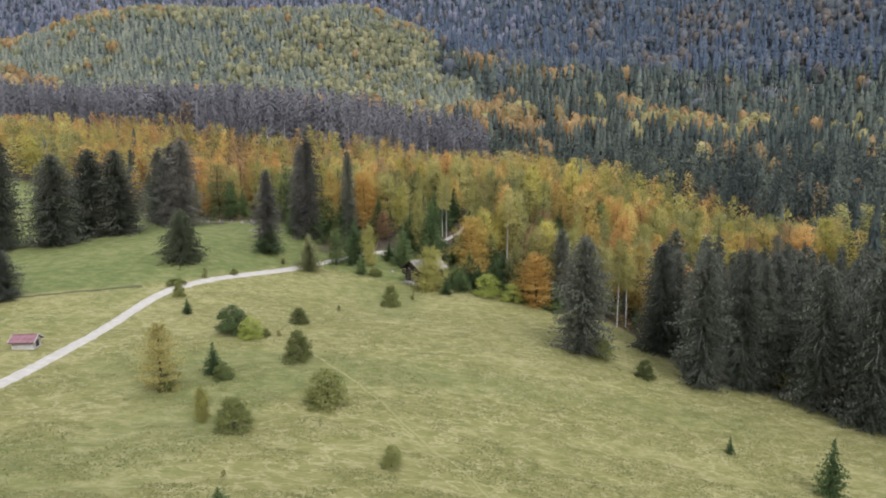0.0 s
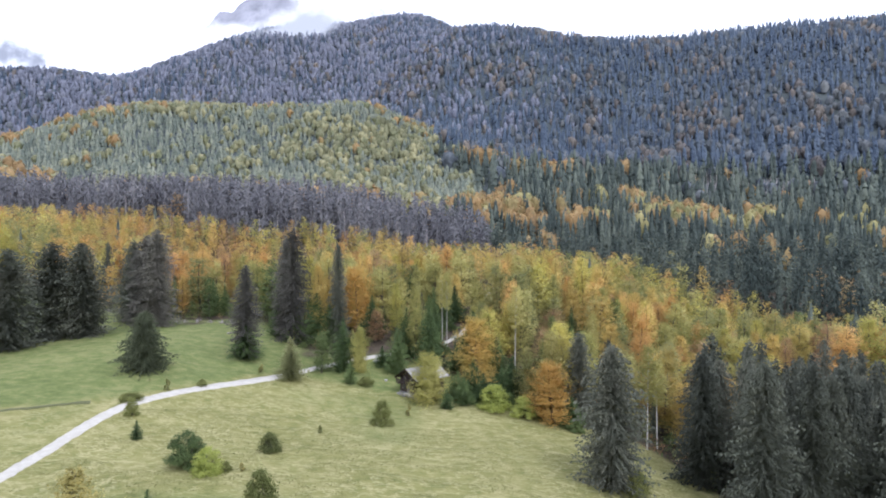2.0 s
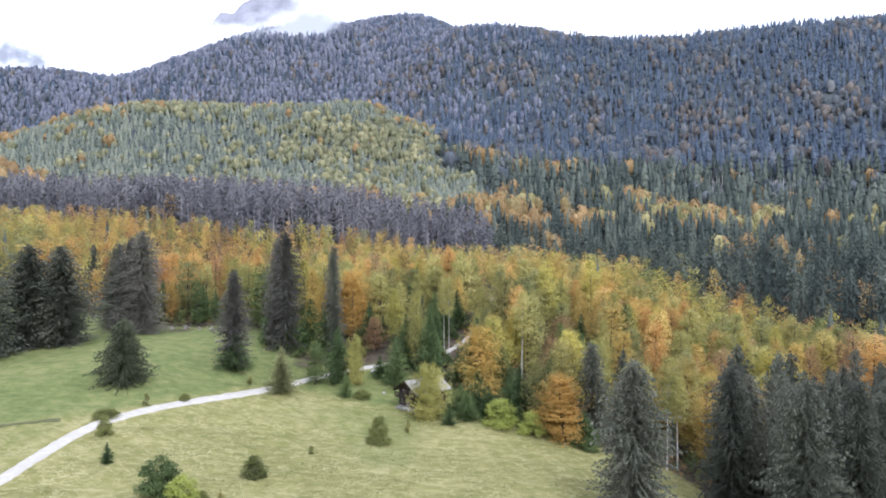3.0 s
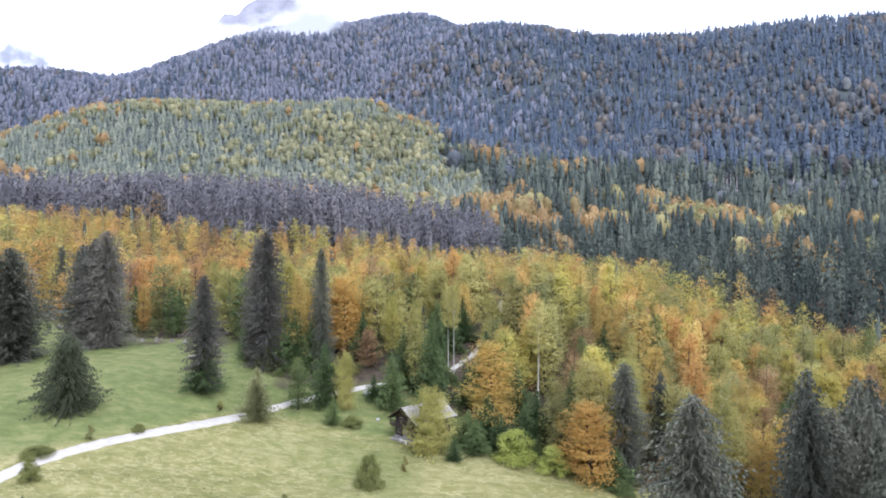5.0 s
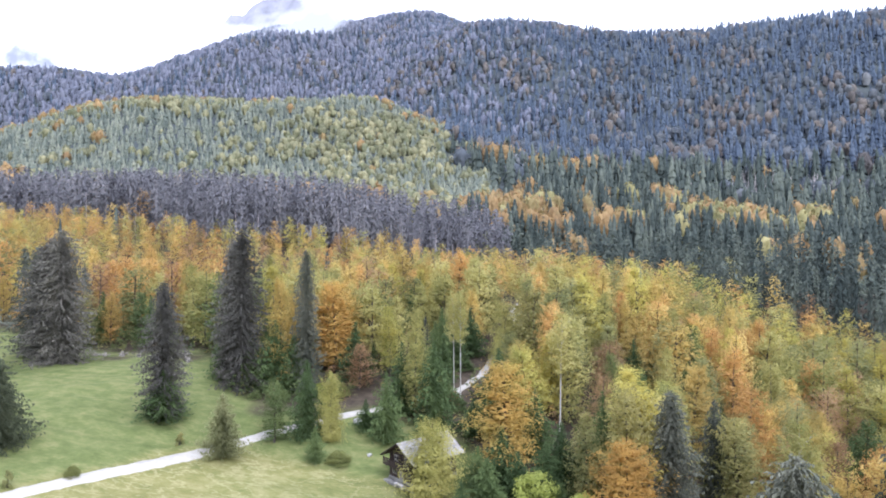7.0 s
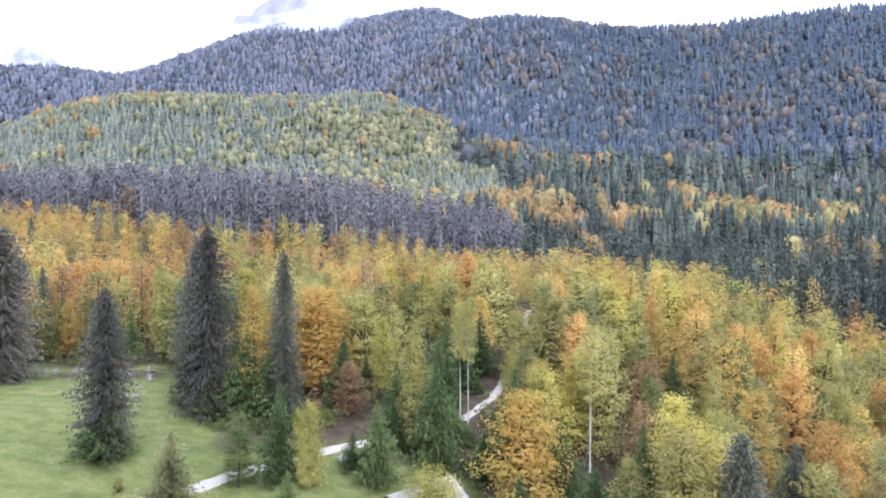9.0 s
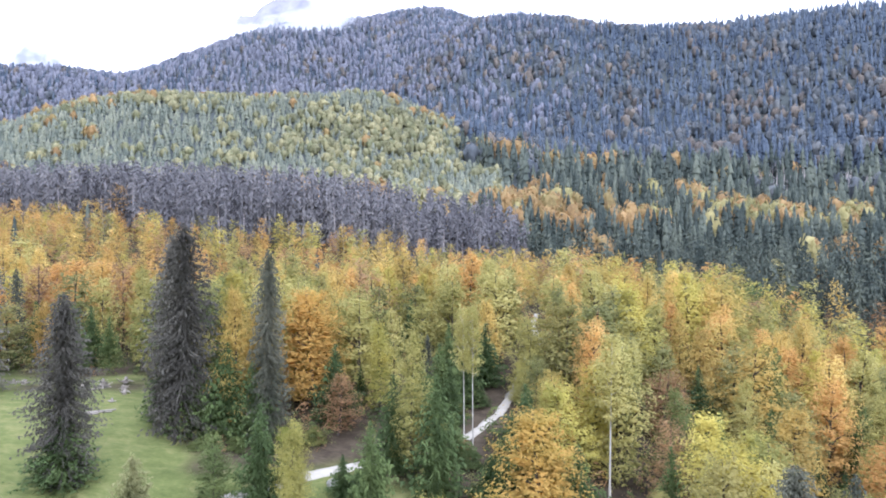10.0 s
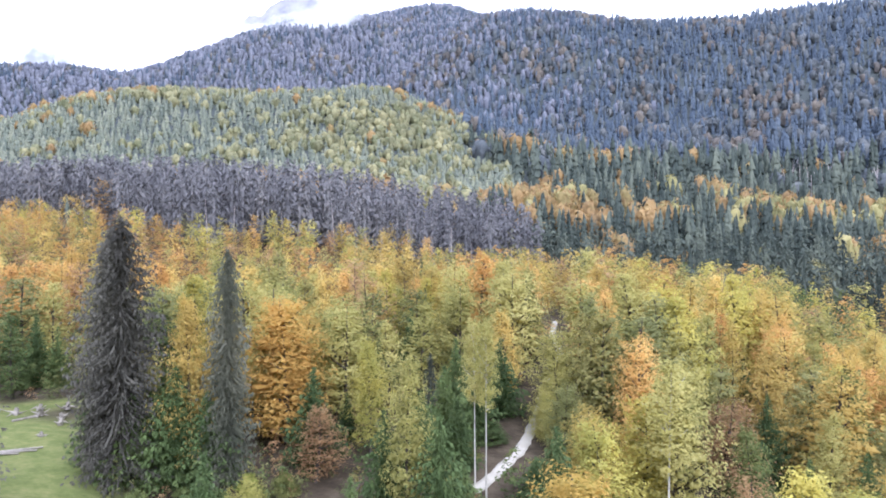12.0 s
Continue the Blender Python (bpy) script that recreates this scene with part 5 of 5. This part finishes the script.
def build_hut():
    root = new("wooden_hut")
    tagged(root, "two-storey dark wooden alpine hut with a pale shingle roof", "hut")
    L, W, wall, eave, ridge = 7.6, 5.4, 3.9, 3.75, 5.5
    part("plinth", box_bm((L + 0.2, W + 0.2, 1.6), (0, 0, -0.3), None, 0.04), M_FOOTING, root, "mossy stone plinth")
    for s in (-1, 1):
        boarded_wall(root, L, wall - 0.5, 0.16, M_DARK_WOOD, pose(0, s * (W / 2 - 0.08), 0.5))
        boarded_wall(root, W - 0.33, wall - 0.5, 0.16, M_DARK_WOOD, pose(s * (L / 2 - 0.08), 0, 0.5, 0, 0, 90))
        part("gable", moved(gable_bm(W - 0.1, ridge - wall - 0.12, 0.14), pose(s * (L / 2 - 0.08), 0, wall, 0, 0, 90)), M_DARK_WOOD, root)
    roof_parts(root, 9.4, 3.55, eave - 0.45, ridge, M_SHINGLE, 12, M_DARK_WOOD)
    # balcony on the gable side
    bx = -L / 2 - 0.55
    part("balcony_floor", box_bm((1.1, W + 0.2, 0.1), (bx, 0, 2.35)), M_DARK_WOOD, root)
    for i in range(5):
        part("balcony_post", box_bm((0.1, 0.1, 1.05), (bx - 0.48, -W / 2 + i * W / 4, 2.9)), M_DARK_WOOD, root)
    for i in range(4):
        part("balcony_board", box_bm((0.04, W + 0.2, 0.17), (bx - 0.54, 0, 2.5 + i * 0.24)), M_DARK_WOOD, root)
    for s in (-1, 1):
        part("balcony_bracket", box_bm((1.0, 0.12, 0.12), (bx, s * W * 0.42, 2.2)), M_DARK_WOOD, root)
    for y in (-1.5, 1.5):
        window_part(root, -L / 2 - 0.02, y, 1.5, 0.8, 0.9, -90)
        window_part(root, -L / 2 - 0.02, y * 0.75, 3.2, 0.7, 0.8, -90)
    for x in (-2.2, 0.2, 2.4):
        window_part(root, x, -W / 2 - 0.02, 1.6, 0.8, 0.9, 0)
    door = part("door", box_bm((0.08, 0.95, 1.95), (-L / 2 - 0.05, 0, 1.5)), M_LOG, root, "weathered plank door")
    part("door_handle", box_bm((0.06, 0.04, 0.14), (-L / 2 - 0.12, 0.35, 1.5), None, 0.01), M_STONE, door)
    z = ground_z(-4.4, 152.75)
    root.matrix_basis = pose(-4.4, 152.75, z - 0.1, 0, 0, 44.6)
    # terrace and bench before the gable
    m = pose(-4.4, 152.75, z - 0.1, 0, 0, 44.6)
    terrace = new("stone_terrace")
    tagged(terrace, "grey stone terrace before the hut's gable", "terrace")
    for i in range(1):
        for j in range(6):
            part("flagstone", box_bm((0.92, 0.92, 0.4), (-L / 2 - 0.65 - i * 0.96, -2.6 + j * 0.96, -0.02 + 0.02 * ((i * 3 + j) % 3)), None, 0.04), M_FOOTING, terrace)
    terrace.matrix_basis = m
    bench = new("bench")
    tagged(bench, "plain weathered wooden bench beside the hut", "bench")
    part("seat", box_bm((0.4, 1.8, 0.06), (-5.6, -1.6, 0.78), None, 0.01), M_PALE_WOOD, bench)
    for y in (-2.3, -0.9):
        part("leg", box_bm((0.34, 0.08, 0.46), (-5.6, y, 0.53)), M_PALE_WOOD, bench)
    bench.matrix_basis = m


build_hut()


def build_barn():
    root = new("hay_barn")
    tagged(root, "small pale wooden hay barn with a faded red roof", "barn")
    L, W, wall = 4.0, 3.0, 1.75
    part("sill", box_bm((L + 0.1, W + 0.1, 0.6), (0, 0, 0.0), None, 0.02), M_STONE, root)
    for s in (-1, 1):
        boarded_wall(root, L, wall - 0.3, 0.1, M_PALE_WOOD, pose(0, s * (W / 2 - 0.05), 0.3), 0.16)
        boarded_wall(root, W - 0.2, wall - 0.3, 0.1, M_PALE_WOOD, pose(s * (L / 2 - 0.05), 0, 0.3, 0, 0, 90), 0.16)
        part("gable", moved(gable_bm(W - 0.05, 0.85, 0.1), pose(s * (L / 2 - 0.05), 0, wall, 0, 0, 90)), M_PALE_WOOD, root)
    roof_parts(root, 4.8, 2.0, 1.55, 2.75, M_RED_ROOF, 8, M_PALE_WOOD, 0.2)
    door = part("door", box_bm((0.06, 1.0, 1.3), (L / 2 + 0.03, 0, 1.0)), M_DARK_WOOD, root)
    part("hinge", box_bm((0.03, 0.3, 0.05), (L / 2 + 0.07, -0.3, 1.4)), M_STONE, door)
    root.matrix_basis = pose(-64.2, 95.6, ground_z(-64.2, 95.6), 0, 0, 6) @ Matrix.Scale(0.8, 4)


build_barn()


# ---- stumps, logs, boulders ----
def build_stump(x, y, turn, size, seed):
    rng = seeded(seed)
    root = new("tree_stump")
    tagged(root, "grey uprooted tree stump lying on bare earth", "stump", "uprooted stumps")
    part_np("bole", *tube([(0, 0, -0.1), (0.02, 0, 0.4), (0.1, 0, 0.8)], [0.34, 0.26, 0.22], 8), M_LOG, root)
    for k in range(7):
        a = k * 0.9 + rng.uniform(0, 0.5)
        r = rng.uniform(0.7, 1.3)
        part_np("root", *tube([(0, 0, 0.15), (0.5 * r * math.cos(a), 0.5 * r * math.sin(a), 0.35 * rng.uniform(0.4, 1.4)), (r * math.cos(a), r * math.sin(a), rng.uniform(-0.1, 0.7))], [0.13, 0.09, 0.03], 5), M_LOG, root)
    root.matrix_basis = pose(x, y, ground_z(x, y), rng.uniform(-20, 20), rng.uniform(-20, 20), turn) @ Matrix.Scale(size, 4)


for n, (x, y, s) in enumerate([(-56.8, 187.5, 1.1), (-58.8, 190, 1.0), (-55.2, 190.5, 1.2), (-53.4, 187, 0.9), (-60.5, 188, 1.1), (-64, 189.2, 1.0), (-68, 190, 1.2), (-71.4, 189.4, 1.1), (-74, 190.5, 0.9), (-52, 184.5, 1.0), (-51.5, 180.5, 0.8), (-98, 206, 1.2), (-102, 207, 1.1)]):
    build_stump(x, y, 50 * n, s, 300 + n)


def build_log(x, y, turn, length, r):
    ob = new("log", mesh_np("log", *tube([(-length / 2, 0, r), (0, 0.05, r * 1.02), (length / 2, 0, r * 0.9)], [r, r * 0.94, r * 0.8], 8), M_LOG))
    ob.matrix_basis = pose(x, y, ground_z(x, y) + 0.02, 0, 0, turn)
    tagged(ob, "grey felled log lying in the pasture by the wood", "log", "felled logs")


for x, y, turn, length, r in [(-51.6, 175.8, 20, 5, 0.13), (-51.2, 176.6, 28, 4.4, 0.11), (-52.4, 175, 12, 4, 0.14), (-57.5, 186, 60, 3.4, 0.16)]:
    build_log(x, y, turn, length, r)


def build_boulder(x, y, size, seed):
    bm = bmesh.new()
    bmesh.ops.create_icosphere(bm, subdivisions=3, radius=1.0)
    for v in bm.verts:
        k = 1 + 0.35 * (noise.noise(v.co * 1.4 + Vector((seed, 0, 0)))) + 0.12 * noise.noise(v.co * 4)
        v.co = v.co * k
        v.co.z *= 0.75
    bmesh.ops.scale(bm, vec=(size, size, size), verts=bm.verts)
    me = bpy.data.meshes.new("boulder")
    bm.to_mesh(me)
    bm.free()
    me.materials.append(M_STONE)
    ob = new("boulder", me)
    ob.matrix_basis = pose(x, y, ground_z(x, y) + size * 0.25, 0, 0, seed * 40)
    tagged(ob, "pale grey boulder beside the gravel road", "boulder")


build_boulder(-15.8, 165.4, 0.75, 1)
build_boulder(-12.6, 157.0, 0.35, 2)


# ---- bare trunks on the far slope ----
def bare_trunks():
    rng = seeded(400)
    chunks = []
    spots = [(x, y, rng.uniform(9, 15), 0.22) for x, y in zip(rng.normal(275, 45, 220), rng.normal(592, 16, 220))]
    spots += [(x, edge_at(DARK_EDGE, x) + rng.uniform(0, 4), rng.uniform(9, 17), 0.12) for x in rng.uniform(-190, 40, 30)]
    spots += [(x, y, rng.uniform(8, 14), 0.2) for x, y in zip(rng.uniform(40, 260, 40), rng.uniform(380, 620, 40))]
    for x, y, h, r in spots:
        z = ground_z(x, y)
        dx, dy = rng.normal(size=2) * 0.4
        chunks.append(tube([(x, y, z - 0.3), (x + dx, y + dy, z + h * 0.6), (x + dx * 2, y + dy * 2, z + h)], [r, r * 0.7, r * 0.25], 4))
    v, f = joined(chunks)
    tagged(new("bare_trunks", mesh_np("bare_trunks", v, f, plain_mat("bleached_wood", (0.30, 0.25, 0.24), (0.52, 0.47, 0.45), 0.3, 0.9))), "bleached bare trunks standing on the cleared slope", "forest", kind="stuff")


bare_trunks()


# ---- grass tufts ----
def grass_tufts():
    """Pale dry tussocks along the crests of the hummocks."""
    rng = seeded(500)
    n = 85000
    y = 34 + 100 * rng.random(n) ** 1.2
    x = rng.uniform(-1, 1, n) * (y * 0.72 + 6)
    bump = relief(x, y)
    ok = (y < edge_at(WOOD_EDGE, x) + 1) & (road_gap(x, y) > 2.0) & (x > -56) & (bump > -0.02)
    x, y, bump = x[ok], y[ok], bump[ok]
    c = np.stack([x, y, height(x, y) + bump + 0.02], 1)
    chunks = []
    for k in range(2):
        at = c + np.stack([rng.normal(size=len(c)) * 0.35, rng.normal(size=len(c)) * 0.15, rng.uniform(0.0, 0.05, len(c))], 1)
        chunks.append(leaves(rng, at, np.array([0, -0.5, 1.0]) + rng.normal(size=(len(c), 3)) * 0.35, 0.19, 0.3))
    v, f = joined(chunks)
    mat = leaf_mat("dry_grass_blades", (0.135, 0.145, 0.05), (0.215, 0.207, 0.080), (0.325, 0.298, 0.140), 0.2, 0.2)
    tagged(new("straw_grass", mesh_np("straw_grass", v, f, mat)), "pale dry tussocks of rough meadow grass", "grass", kind="stuff")


grass_tufts()


# ---- far peak and low cloud ----
def far_peak():
    """Rocky summit that stands out of the cloud beyond the wooded mountain."""
    n = 130
    u, v = np.meshgrid(np.linspace(-1, 1, n), np.linspace(-1, 1, n), indexing="ij")
    x, y = -914 + u * 1500, 3700 + v * 1100
    crag = (value_noise(x, y, 260) - 0.5) * 240 + (value_noise(x, y, 90) - 0.5) * 150 + (value_noise(x, y, 45) - 0.5) * 90
    z = 1700 - 1200 * np.sqrt((u * 1.05) ** 2 + (v * 1.3) ** 2) + 0.8 * crag * np.clip(1.2 - np.abs(u), 0, 1)
    z = np.maximum(z, 60)
    i, j = np.meshgrid(np.arange(n - 1), np.arange(n - 1), indexing="ij")
    a = (i * n + j).ravel()
    me = mesh_np("far_peak", np.stack([x, y, z], -1).reshape(-1, 3), np.stack([a, a + n, a + n + 1, a + 1], 1), M_ROCK)
    tagged(new("far_peak", me), "grey rocky summit rising out of low cloud", "mountain", kind="structure")


far_peak()


def cloud_mat(name, tint, thick, seed):
    mat, nt, N, L, out = nodes_of(name)
    tc = N.new("ShaderNodeTexCoord")
    mp = N.new("ShaderNodeMapping")
    mp.inputs["Location"].default_value = (-0.5, -0.5, -0.5)
    L.new(tc.outputs["Generated"], mp.inputs["Vector"])
    sp = N.new("ShaderNodeSeparateXYZ")
    L.new(mp.outputs["Vector"], sp.inputs["Vector"])
    nz = N.new("ShaderNodeTexNoise")
    nz.inputs["Scale"].default_value, nz.inputs["Detail"].default_value, nz.inputs["Roughness"].default_value = 3.2, 7, 0.58
    off = N.new("ShaderNodeMapping")
    off.inputs["Location"].default_value = (seed, seed * 2, 0)
    off.inputs["Scale"].default_value = (2.2, 1, 0.8)
    L.new(tc.outputs["Generated"], off.inputs["Vector"])
    L.new(off.outputs["Vector"], nz.inputs["Vector"])
    r2 = calc(nt, "ADD", calc(nt, "POWER", calc(nt, "MULTIPLY", calc(nt, "ABSOLUTE", sp.outputs["X"]), 2.0), 2.0), calc(nt, "POWER", calc(nt, "MULTIPLY", calc(nt, "ABSOLUTE", sp.outputs["Z"]), 2.0), 2.0))
    a = calc(nt, "SUBTRACT", calc(nt, "ADD", 1.0 + thick, calc(nt, "MULTIPLY", calc(nt, "SUBTRACT", nz.outputs["Fac"], 0.5), 2.6)), calc(nt, "MULTIPLY", calc(nt, "SQRT", r2), 1.9))
    rp = N.new("ShaderNodeMapRange")
    rp.interpolation_type = "SMOOTHSTEP"
    L.new(a, rp.inputs["Value"])
    em = N.new("ShaderNodeEmission")
    em.inputs["Color"].default_value, em.inputs["Strength"].default_value = (*tint, 1), 1.0
    tr = N.new("ShaderNodeBsdfTransparent")
    ms = N.new("ShaderNodeMixShader")
    L.new(rp.outputs["Result"], ms.inputs["Fac"])
    L.new(tr.outputs["BSDF"], ms.inputs[1])
    L.new(em.outputs["Emission"], ms.inputs[2])
    L.new(ms.outputs["Shader"], out.inputs["Surface"])
    return mat


def cloud_bank(x, y, z, wide, tall, lean, mat, label):
    v = np.array([(-wide / 2, 0, -tall / 2), (wide / 2, 0, -tall / 2), (wide / 2, 0, tall / 2), (-wide / 2, 0, tall / 2)])
    ob = new("cloud_bank", mesh_np("cloud_bank", v, [(0, 1, 2, 3)], mat))
    ob.matrix_basis = pose(x, y, z, 0, -lean, 0)
    tagged(ob, label, "cloud", kind="structure")
    ob.visible_shadow = False


C_WHITE = cloud_mat("white_cloud", (0.98, 0.985, 1.0), 0.75, 1.0)
C_WISP = cloud_mat("thin_cloud", (0.50, 0.52, 0.55), 0.45, 4.0)
C_GREY = cloud_mat("grey_cloud", (0.34, 0.36, 0.40), 0.28, 7.0)
cloud_bank(-1200, 2480, 790, 950, 330, 0, C_WHITE, "low white cloud on the far mountain's flank")
cloud_bank(-760, 2500, 800, 1400, 330, 8, C_WHITE, "low white cloud lying below the far summit")
cloud_bank(-400, 2450, 975, 620, 290, 18, C_WHITE, "low white cloud drifting before the far summit")
cloud_bank(-1900, 2600, 560, 1500, 420, 0, C_WHITE, "low white cloud over the far valley")
cloud_bank(-345, 1290, 455, 460, 110, 14, C_WISP, "thin cloud drifting over the wooded ridge")
cloud_bank(-1680, 2380, 745, 700, 210, -10, C_GREY, "grey shred of cloud over the far valley")
